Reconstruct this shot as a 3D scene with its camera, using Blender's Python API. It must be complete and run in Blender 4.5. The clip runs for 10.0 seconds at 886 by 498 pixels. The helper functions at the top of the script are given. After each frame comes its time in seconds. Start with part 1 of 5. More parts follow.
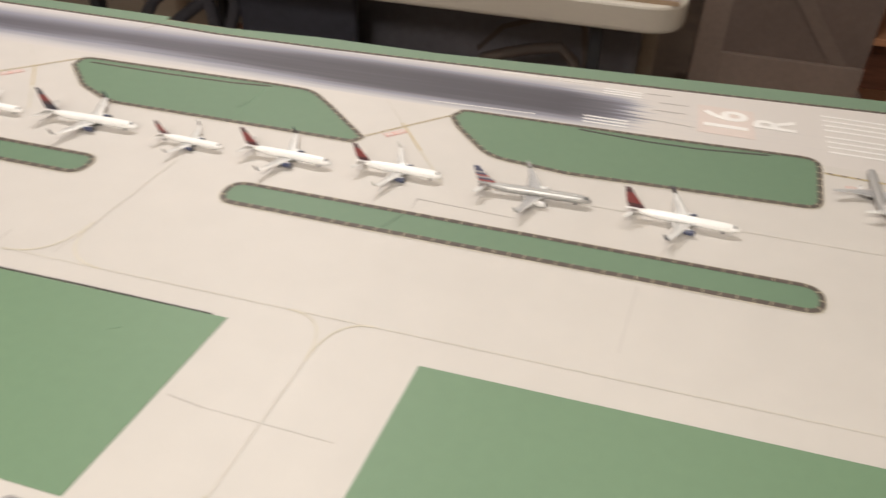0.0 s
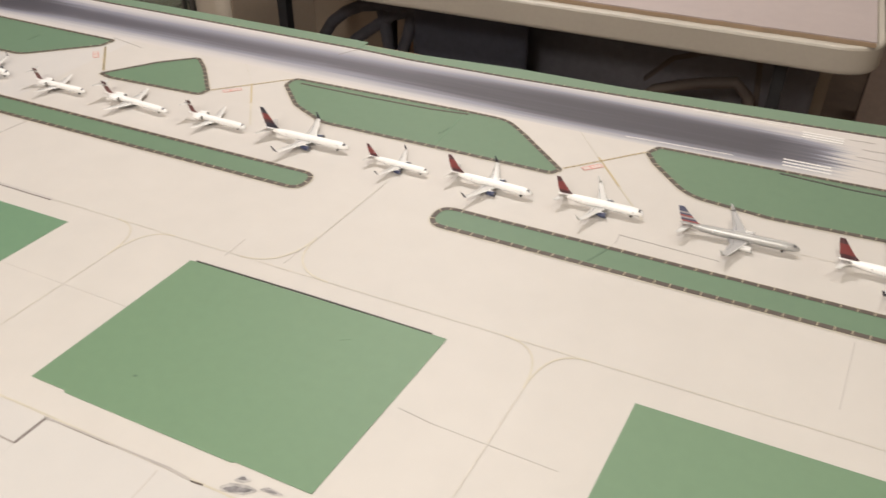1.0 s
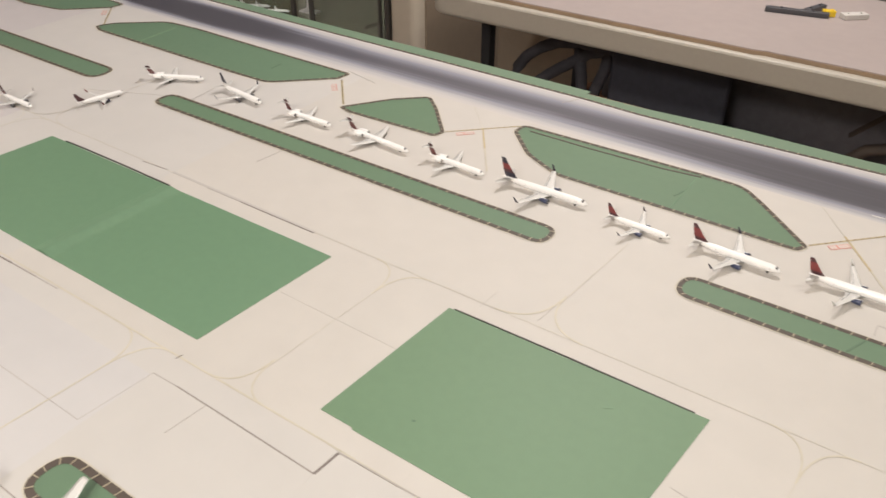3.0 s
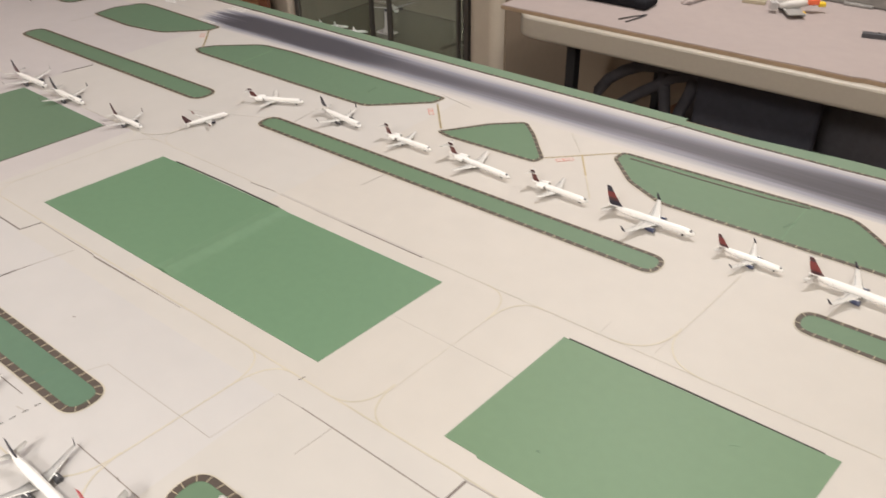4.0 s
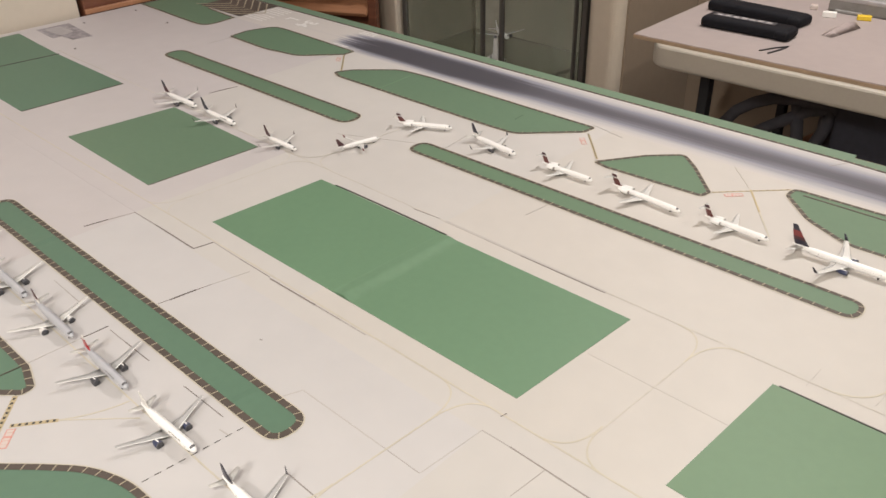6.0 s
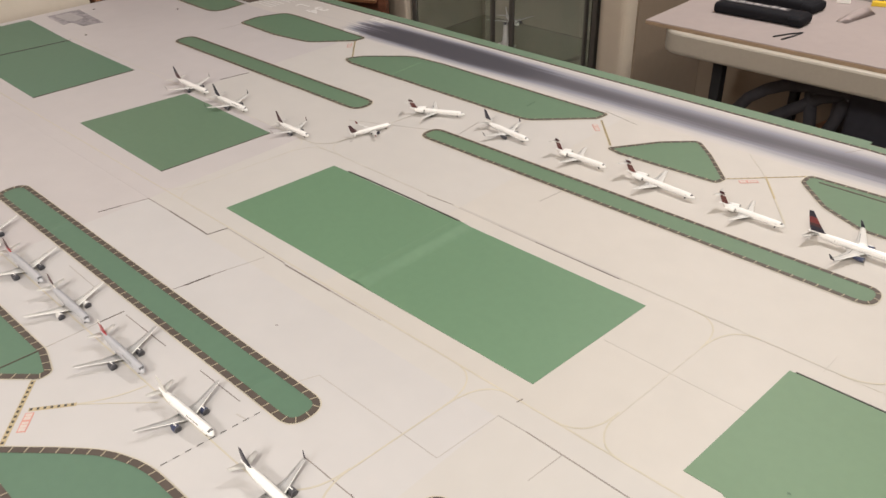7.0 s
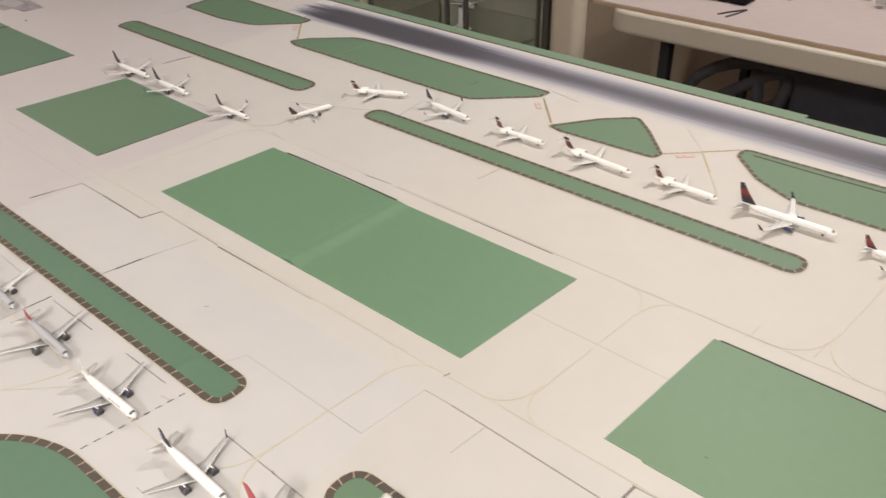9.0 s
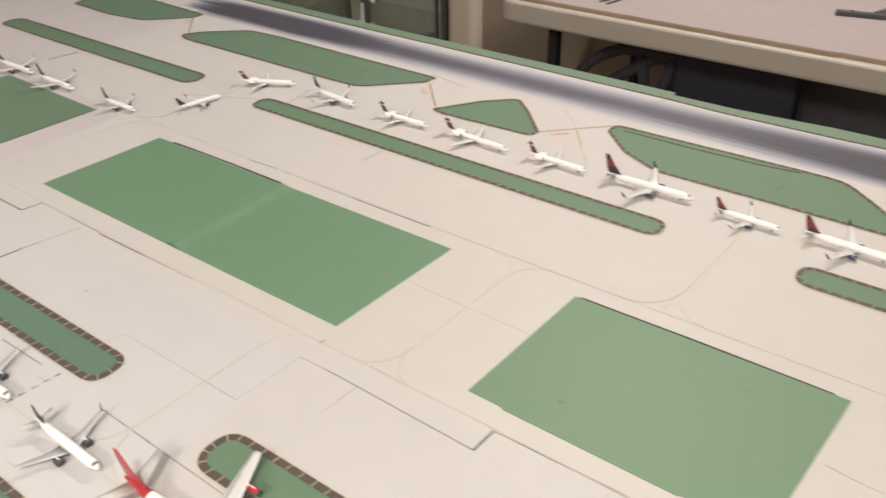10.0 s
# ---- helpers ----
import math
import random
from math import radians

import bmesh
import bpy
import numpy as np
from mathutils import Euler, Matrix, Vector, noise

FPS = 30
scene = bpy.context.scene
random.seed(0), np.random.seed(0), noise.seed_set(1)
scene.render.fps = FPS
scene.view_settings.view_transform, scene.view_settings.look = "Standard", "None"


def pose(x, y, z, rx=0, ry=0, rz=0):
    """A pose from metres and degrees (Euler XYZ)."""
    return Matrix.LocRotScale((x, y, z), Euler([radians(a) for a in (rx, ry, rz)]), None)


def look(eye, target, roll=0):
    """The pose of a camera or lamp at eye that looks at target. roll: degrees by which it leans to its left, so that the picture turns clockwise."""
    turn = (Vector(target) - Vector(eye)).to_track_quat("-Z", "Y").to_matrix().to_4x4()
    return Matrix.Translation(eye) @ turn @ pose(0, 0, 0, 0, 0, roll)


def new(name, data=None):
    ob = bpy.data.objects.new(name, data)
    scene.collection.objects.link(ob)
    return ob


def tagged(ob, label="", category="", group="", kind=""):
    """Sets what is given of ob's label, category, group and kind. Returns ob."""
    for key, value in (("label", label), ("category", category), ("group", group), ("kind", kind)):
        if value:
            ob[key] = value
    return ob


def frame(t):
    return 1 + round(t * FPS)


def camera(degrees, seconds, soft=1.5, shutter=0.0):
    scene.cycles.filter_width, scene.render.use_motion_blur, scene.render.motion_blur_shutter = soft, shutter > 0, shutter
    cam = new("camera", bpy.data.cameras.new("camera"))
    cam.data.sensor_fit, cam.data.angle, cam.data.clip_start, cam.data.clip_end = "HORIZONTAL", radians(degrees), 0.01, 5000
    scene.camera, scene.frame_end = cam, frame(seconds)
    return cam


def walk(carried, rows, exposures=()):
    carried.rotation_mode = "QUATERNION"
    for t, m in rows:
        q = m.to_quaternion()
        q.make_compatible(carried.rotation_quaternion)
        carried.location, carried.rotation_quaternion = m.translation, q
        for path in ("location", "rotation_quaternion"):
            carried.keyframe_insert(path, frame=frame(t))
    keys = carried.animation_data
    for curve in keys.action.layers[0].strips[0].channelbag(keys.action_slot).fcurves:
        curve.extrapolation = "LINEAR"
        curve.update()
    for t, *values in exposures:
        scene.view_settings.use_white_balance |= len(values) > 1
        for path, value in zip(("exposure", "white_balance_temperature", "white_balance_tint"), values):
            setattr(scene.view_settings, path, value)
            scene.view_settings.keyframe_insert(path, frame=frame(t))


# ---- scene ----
cam = camera(57.7, 10.0, 1.55, 0.5)
PATH = [
    (0, (0.001, 0.037, 0.439), (-0.4, 1.604, -0.737), 2.2),
    (0.2, (-0.0195, 0.0254, 0.4432), (-0.503, 1.575, -0.725), 1.35),
    (0.5, (-0.047, 0.01, 0.452), (-0.629, 1.534, -0.705), 0.9),
    (0.8, (-0.0663, 0.0006, 0.4583), (-0.711, 1.501, -0.696), 0.69),
    (1, (-0.078, -0.005, 0.463), (-0.755, 1.486, -0.685), 0.5),
    (1.2, (-0.0896, -0.0094, 0.4642), (-0.792, 1.471, -0.683), 0.4),
    (1.5, (-0.111, -0.02, 0.472), (-0.851, 1.418, -0.704), -0.4),
    (1.8, (-0.1351, -0.0328, 0.4789), (-0.937, 1.361, -0.709), -0.09),
    (2, (-0.147, -0.041, 0.486), (-0.996, 1.342, -0.683), -0.1),
    (2.2, (-0.1568, -0.0471, 0.4946), (-1.043, 1.33, -0.654), -0.07),
    (2.5, (-0.169, -0.053, 0.506), (-1.092, 1.316, -0.624), -0.3),
    (2.7, (-0.181, -0.057, 0.511), (-1.106, 1.312, -0.617), 0.1),
    (3.8, (-0.247, -0.099, 0.532), (-1.276, 1.208, -0.578), -0.8),
    (4, (-0.256, -0.106, 0.533), (-1.31, 1.195, -0.561), -0.9),
    (4.2, (-0.266, -0.1155, 0.5369), (-1.34, 1.184, -0.54), -0.71),
    (4.5, (-0.279, -0.129, 0.539), (-1.391, 1.146, -0.527), -1.1),
    (4.8, (-0.2929, -0.1393, 0.542), (-1.435, 1.108, -0.527), -1.47),
    (5, (-0.303, -0.142, 0.543), (-1.453, 1.096, -0.526), -1.4),
    (5.2, (-0.3171, -0.1483, 0.5437), (-1.48, 1.09, -0.512), -1.38),
    (5.5, (-0.347, -0.162, 0.537), (-1.527, 1.07, -0.506), -1.4),
    (5.7, (-0.37, -0.173, 0.531), (-1.552, 1.062, -0.507), -1.3),
    (6.8, (-0.388, -0.188, 0.531), (-1.573, 1.025, -0.529), -1.9),
    (7, (-0.388, -0.189, 0.528), (-1.572, 1.021, -0.537), -1.6),
    (7.2, (-0.3835, -0.1864, 0.5272), (-1.574, 1.015, -0.54), -1.73),
    (7.5, (-0.37, -0.177, 0.529), (-1.566, 1.011, -0.546), -2.4),
    (7.8, (-0.3644, -0.1702, 0.525), (-1.534, 1.035, -0.56), -2.38),
    (8, (-0.366, -0.171, 0.523), (-1.525, 1.046, -0.561), -2.0),
    (8.2, (-0.3678, -0.1724, 0.5211), (-1.525, 1.051, -0.558), -1.71),
    (8.5, (-0.369, -0.171, 0.52), (-1.523, 1.053, -0.563), -1.5),
    (8.8, (-0.3606, -0.166, 0.5167), (-1.507, 1.06, -0.57), -1.55),
    (9, (-0.35, -0.161, 0.516), (-1.476, 1.08, -0.576), -1.6),
    (9.2, (-0.3412, -0.1606, 0.5177), (-1.441, 1.102, -0.577), -1.46),
    (9.5, (-0.321, -0.162, 0.516), (-1.397, 1.124, -0.574), -1.4),
    (9.8, (-0.2956, -0.1611, 0.5105), (-1.327, 1.16, -0.58), -1.1),
    (10, (-0.274, -0.161, 0.51), (-1.264, 1.189, -0.585), -0.8),
]
walk(cam, [(t, look(eye, target, roll)) for t, eye, target, roll in PATH], ((0, 0.23), (1, 0.23), (1.5, 0.20), (1.8, 0.10), (2.1, 0.11), (2.5, 0.14), (4, 0.17), (5, 0.14), (7, 0.13), (8.5, 0.13), (9.5, 0.15), (10, 0.16)))
# ---- world and lights ----
world = bpy.data.worlds.new("room_air")
scene.world = world
world.use_nodes = True
world.node_tree.nodes["Background"].inputs[0].default_value = (1.0, 0.93, 0.86, 1)
world.node_tree.nodes["Background"].inputs[1].default_value = 0.05


def ceiling_lamp(name, x, y, watts, size, colour):
    data = bpy.data.lights.new(name, "AREA")
    data.shape, data.size, data.energy, data.color = "DISK", size, watts, colour
    ob = new(name, data)
    ob.matrix_world = pose(x, y, 1.60)
    return ob


# Unseen lamps; places and powers fitted to shadows and brightness.
ceiling_lamp("ceiling_lamp_north_east", 0.20, 1.80, 8.5, 0.11, (1.0, 0.943, 0.85))
ceiling_lamp("ceiling_lamp_north_west", -0.90, 1.66, 22.5, 0.11, (1.0, 0.952, 0.925))
ceiling_lamp("ceiling_lamp_west", -2.15, 0.10, 5.4, 0.14, (0.98, 0.95, 0.99))
ceiling_lamp("ceiling_lamp_south_east", -0.10, -0.75, 24, 0.24, (1.0, 0.952, 0.85))
# Added fill light for plane sides and the dark space under the table.
ceiling_lamp("unseen_fill_south", -0.30, -1.90, 50, 0.70, (1.0, 0.952, 0.905))


# ---- materials ----
def material(name, colour, rough=0.6, metal=0.0, spread=0.06, big=3.0, fine=60.0, bump=0.0, bump_scale=200.0, spec=0.5, coat=0.0):
    """A painted, printed or moulded surface: broad stains, fine grain and a light relief."""
    m = bpy.data.materials.new(name)
    m.use_nodes = True
    nt = m.node_tree
    b = nt.nodes["Principled BSDF"]
    b.inputs["Roughness"].default_value = rough
    b.inputs["Metallic"].default_value = metal
    b.inputs["Specular IOR Level"].default_value = spec
    b.inputs["Coat Weight"].default_value = coat
    geo = nt.nodes.new("ShaderNodeNewGeometry")
    mixed = None
    for scale, part_of in ((big, 0.6), (fine, 0.4)):
        n = nt.nodes.new("ShaderNodeTexNoise")
        n.inputs["Scale"].default_value, n.inputs["Detail"].default_value = scale, 5
        nt.links.new(geo.outputs["Position"], n.inputs["Vector"])
        r = nt.nodes.new("ShaderNodeMapRange")
        r.inputs[1].default_value, r.inputs[2].default_value = 0.3, 0.7
        r.inputs[3].default_value, r.inputs[4].default_value = 1 - spread * part_of, 1 + spread * part_of
        nt.links.new(n.outputs["Fac"], r.inputs[0])
        if mixed is None:
            mixed = r.outputs[0]
        else:
            mul = nt.nodes.new("ShaderNodeMath")
            mul.operation = "MULTIPLY"
            nt.links.new(mixed, mul.inputs[0])
            nt.links.new(r.outputs[0], mul.inputs[1])
            mixed = mul.outputs[0]
    sc = nt.nodes.new("ShaderNodeVectorMath")
    sc.operation = "SCALE"
    sc.inputs[0].default_value = colour
    nt.links.new(mixed, sc.inputs["Scale"])
    nt.links.new(sc.outputs[0], b.inputs["Base Color"])
    if bump:
        n = nt.nodes.new("ShaderNodeTexNoise")
        n.inputs["Scale"].default_value, n.inputs["Detail"].default_value = bump_scale, 4
        nt.links.new(geo.outputs["Position"], n.inputs["Vector"])
        bp = nt.nodes.new("ShaderNodeBump")
        bp.inputs["Strength"].default_value, bp.inputs["Distance"].default_value = bump, 0.002
        nt.links.new(n.outputs["Fac"], bp.inputs["Height"])
        nt.links.new(bp.outputs[0], b.inputs["Normal"])
    return m


PAPER = material("printed_white_paper", (0.530, 0.507, 0.486), 0.55, spread=0.035, big=4, fine=25, bump=0.10, bump_scale=9)
# Tints of B, C and D hold the light's change across the board.
PAPER_B = material("printed_white_paper_cool_light", (0.524, 0.507, 0.506), 0.55, spread=0.04, big=3, fine=25, bump=0.10, bump_scale=9)
PAPER_D = material("printed_white_paper_dim_pink_light", (0.506, 0.474, 0.475), 0.55, spread=0.04, big=3, fine=25, bump=0.10, bump_scale=9)
PAPER_C = material("printed_white_paper_warm_light", (0.538, 0.507, 0.474), 0.55, spread=0.045, big=3, fine=25, bump=0.10, bump_scale=9)
# Table paper darkened in colour to stand in for dimmer light there.
TABLE_PAPER = material("dimmed_pinkish_white_card", (0.330, 0.279, 0.268), 0.6, spread=0.06, big=4, fine=40, bump=0.1, bump_scale=9)
GAP_FAINT = material("faint_sheet_join", (0.465, 0.435, 0.415), 0.9)
GAP_TRACE = material("barely_open_sheet_join", (0.502, 0.472, 0.445), 0.9)
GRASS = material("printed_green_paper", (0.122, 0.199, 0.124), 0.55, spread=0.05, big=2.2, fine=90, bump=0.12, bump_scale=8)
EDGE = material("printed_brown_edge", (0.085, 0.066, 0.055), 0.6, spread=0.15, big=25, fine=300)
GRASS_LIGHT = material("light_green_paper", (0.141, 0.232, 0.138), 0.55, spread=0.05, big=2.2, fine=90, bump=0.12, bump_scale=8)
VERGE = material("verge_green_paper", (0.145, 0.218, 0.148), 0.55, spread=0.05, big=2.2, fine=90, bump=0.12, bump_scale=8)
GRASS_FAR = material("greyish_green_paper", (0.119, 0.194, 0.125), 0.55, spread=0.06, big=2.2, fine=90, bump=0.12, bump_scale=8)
# Deeper print, darkened further for the light's fall-off at the board's left.
GRASS_DEEP_DIM = material("deeper_and_dimmed_green_paper", (0.099, 0.178, 0.120), 0.55, spread=0.06, big=2.2, fine=90, bump=0.12, bump_scale=8)
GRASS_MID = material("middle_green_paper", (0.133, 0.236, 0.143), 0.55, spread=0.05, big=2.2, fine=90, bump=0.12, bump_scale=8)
GRASS_FOLD = material("creased_green_paper", (0.10, 0.165, 0.105), 0.6)
GRASS_PALE = material("pale_creased_green_paper", (0.150, 0.246, 0.152), 0.6)
# Slightly paler than the middle green, for the fold ridge.
GRASS_CREASE = material("paler_fold_green_paper", (0.142, 0.247, 0.152), 0.55, spread=0.08, big=8, fine=90)
TICK = material("printed_cream_tick", (0.39, 0.34, 0.25), 0.6)
TAXI_FAINT = material("worn_yellow_line", (0.532, 0.500, 0.450), 0.6, spread=0.12, big=14, fine=90)
TAXI = material("printed_yellow_line", (0.530, 0.488, 0.402), 0.6, spread=0.12, big=14, fine=90)
HOLD = material("printed_strong_yellow", (0.47, 0.385, 0.235), 0.6, spread=0.1, big=14)
DASH = material("printed_brown_dash", (0.21, 0.16, 0.095), 0.6)
INK = material("printed_black_ink", (0.06, 0.055, 0.05), 0.6)
GAP = material("dark_gap_between_sheets", (0.20, 0.172, 0.16), 0.9, spread=0.3, big=12, fine=120)
GAP_MID = material("half_open_sheet_join", (0.305, 0.272, 0.255), 0.9, spread=0.2, big=12, fine=120)
GAP_PALE = material("pale_gap_between_sheets", (0.40, 0.37, 0.35), 0.9, spread=0.12, big=12, fine=120)
RED_INK = material("printed_red_ink", (0.60, 0.29, 0.25), 0.6, spread=0.08)
WHITE_INK = material("printed_pure_white", (0.74, 0.72, 0.70), 0.5)
PINK = material("printed_pale_pink", (0.58, 0.50, 0.465), 0.6)
BOARD = material("fibreboard_edge", (0.31, 0.222, 0.148), 0.8, spread=0.2, big=10, fine=200, bump=0.3)
FUS_WHITE = material("gloss_white_enamel", (0.87, 0.86, 0.85), 0.28, spread=0.02, coat=0.3)
FUS_GREY = material("silver_grey_enamel", (0.46, 0.465, 0.50), 0.35, metal=0.1, spread=0.04)
FUS_SILVER = material("polished_silver_enamel", (0.41, 0.405, 0.40), 0.38, metal=0.35, spread=0.03)
WING_GREY = material("pale_grey_wing_enamel", (0.40, 0.395, 0.395), 0.35, spread=0.04, big=30)
WING_WHITE = material("off_white_wing_enamel", (0.61, 0.60, 0.58), 0.35, spread=0.04, big=30)
WING_EDGE = material("bright_leading_edge_enamel", (0.84, 0.83, 0.81), 0.3)
FIN_RED = material("dark_red_enamel", (0.19, 0.036, 0.036), 0.35, spread=0.1, big=60)
FIN_NAVY = material("dark_navy_enamel", (0.030, 0.028, 0.044), 0.35)
FIN_PLUM = material("dark_plum_enamel", (0.075, 0.03, 0.035), 0.35)
FIN_BROWN = material("brownish_red_enamel", (0.115, 0.036, 0.034), 0.35, spread=0.1, big=60)
FIN_BRIGHT = material("bright_red_enamel", (0.42, 0.035, 0.045), 0.3)
FIN_PALE = material("pale_grey_fin_enamel", (0.68, 0.66, 0.64), 0.35)
FLAP = material("grey_flap_line", (0.20, 0.20, 0.21), 0.5)
COCKPIT = material("dark_grey_window_print", (0.10, 0.10, 0.11), 0.3)
WINDOW = material("pale_grey_window_print", (0.60, 0.59, 0.59), 0.35)
STRIPE_BLUE = material("slate_blue_enamel", (0.085, 0.09, 0.15), 0.35)
STRIPE_RED = material("soft_red_enamel", (0.33, 0.10, 0.10), 0.35)
STRIPE_PALE = material("grey_white_enamel", (0.36, 0.345, 0.355), 0.35)
NAVY = material("navy_engine_enamel", (0.045, 0.055, 0.11), 0.3)
ENG_DARK = material("charcoal_engine_enamel", (0.06, 0.06, 0.07), 0.35)
ENG_LIP = material("dull_silver_intake_ring", (0.15, 0.15, 0.16), 0.35, metal=0.4)
ENG_PALE = material("pale_grey_engine_enamel", (0.62, 0.61, 0.60), 0.3)
BLACK = material("black_plastic", (0.011, 0.011, 0.014), 0.7, spread=0.1, bump=0.1, bump_scale=400, spec=0.12)
RUBBER = material("black_rubber", (0.02, 0.02, 0.02), 0.7)
METAL = material("bright_metal", (0.65, 0.64, 0.62), 0.25, metal=1.0)
CAB_METAL = material("dark_bronze_metal", (0.075, 0.068, 0.060), 0.45)
DARK_TUBE = material("dark_brown_tube", (0.085, 0.064, 0.052), 0.7)
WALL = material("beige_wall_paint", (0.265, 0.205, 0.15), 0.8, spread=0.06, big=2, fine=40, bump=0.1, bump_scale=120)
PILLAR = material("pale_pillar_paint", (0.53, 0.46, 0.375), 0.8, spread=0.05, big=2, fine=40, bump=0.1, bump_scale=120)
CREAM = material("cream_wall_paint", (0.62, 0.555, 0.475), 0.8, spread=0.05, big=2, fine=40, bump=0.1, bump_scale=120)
CARPET = material("dark_brown_carpet", (0.175, 0.125, 0.098), 0.95, spread=0.4, big=5, fine=350, bump=0.7, bump_scale=600)
PLASTIC = material("off_white_plastic", (0.385, 0.35, 0.30), 0.5, spread=0.05, big=5, fine=150, bump=0.15, bump_scale=500)
STEEL_BLACK = material("black_painted_steel", (0.022, 0.022, 0.024), 0.55, spec=0.25)
FABRIC = material("dark_grey_mesh_fabric", (0.125, 0.118, 0.130), 0.9, spread=0.2, bump=0.3, bump_scale=700)
CHAIR = material("black_chair_mesh", (0.075, 0.073, 0.085), 0.9, spread=0.2, bump=0.3, bump_scale=700)
BACK_MESH = material("navy_black_chair_mesh", (0.055, 0.056, 0.073), 0.9, spread=0.2, bump=0.3, bump_scale=700)
TAUPE = material("taupe_painted_board", (0.215, 0.160, 0.135), 0.8, spread=0.15, big=4)
YELLOW = material("yellow_plastic", (0.75, 0.52, 0.03), 0.35)
ORANGE = material("orange_red_plastic", (0.75, 0.14, 0.06), 0.35)
GREY_PL = material("grey_plastic", (0.26, 0.25, 0.24), 0.5, spread=0.2, big=20)
CLEAR_GREY = material("hazy_pinkish_plastic", (0.35, 0.292, 0.285), 0.3, spread=0.18, big=30, fine=140)
PHOTO = material("grey_printed_photo", (0.27, 0.25, 0.27), 0.5, spread=0.6, big=40, fine=140)
SMUDGE_DARK = material("dark_smudged_ink", (0.20, 0.19, 0.195), 0.6, spread=0.7, big=120, fine=320)
SMUDGE = material("grey_smudged_ink", (0.43, 0.41, 0.395), 0.6, spread=0.5, big=60, fine=220)
PHOTO_PALE = material("pale_grey_print", (0.36, 0.34, 0.35), 0.5, spread=0.15, big=20)
# Back colour lightened for the hazy veil of the cabinet glass.
CAB_BACK = material("hazed_cabinet_back", (0.25, 0.228, 0.185), 0.6, spread=0.15, big=3, fine=30)
CAB_FLOOR = material("pale_cabinet_floor", (0.36, 0.33, 0.27), 0.5, spread=0.1)


def wood_material(name, dark, light, scale, turn):
    m = bpy.data.materials.new(name)
    m.use_nodes = True
    nt = m.node_tree
    b = nt.nodes["Principled BSDF"]
    b.inputs["Roughness"].default_value = 0.42
    geo = nt.nodes.new("ShaderNodeNewGeometry")
    mp = nt.nodes.new("ShaderNodeMapping")
    mp.inputs["Rotation"].default_value, mp.inputs["Scale"].default_value = turn, scale
    nt.links.new(geo.outputs["Position"], mp.inputs[0])
    n = nt.nodes.new("ShaderNodeTexNoise")
    n.inputs["Scale"].default_value, n.inputs["Detail"].default_value = 6, 7
    nt.links.new(mp.outputs[0], n.inputs["Vector"])
    ramp = nt.nodes.new("ShaderNodeValToRGB")
    ramp.color_ramp.elements[0].position, ramp.color_ramp.elements[0].color = 0.3, (*dark, 1)
    ramp.color_ramp.elements[1].position, ramp.color_ramp.elements[1].color = 0.7, (*light, 1)
    nt.links.new(n.outputs["Fac"], ramp.inputs[0])
    nt.links.new(ramp.outputs[0], b.inputs["Base Color"])
    bp = nt.nodes.new("ShaderNodeBump")
    bp.inputs["Strength"].default_value, bp.inputs["Distance"].default_value = 0.15, 0.001
    nt.links.new(n.outputs["Fac"], bp.inputs["Height"])
    nt.links.new(bp.outputs[0], b.inputs["Normal"])
    return m


WOOD = wood_material("reddish_brown_wood", (0.10, 0.036, 0.020), (0.21, 0.082, 0.045), (1, 1, 9), (0, 0, 0))
WOOD_PALE = wood_material("orange_brown_wood", (0.27, 0.12, 0.06), (0.44, 0.22, 0.12), (1, 1, 9), (0, 0, 0))


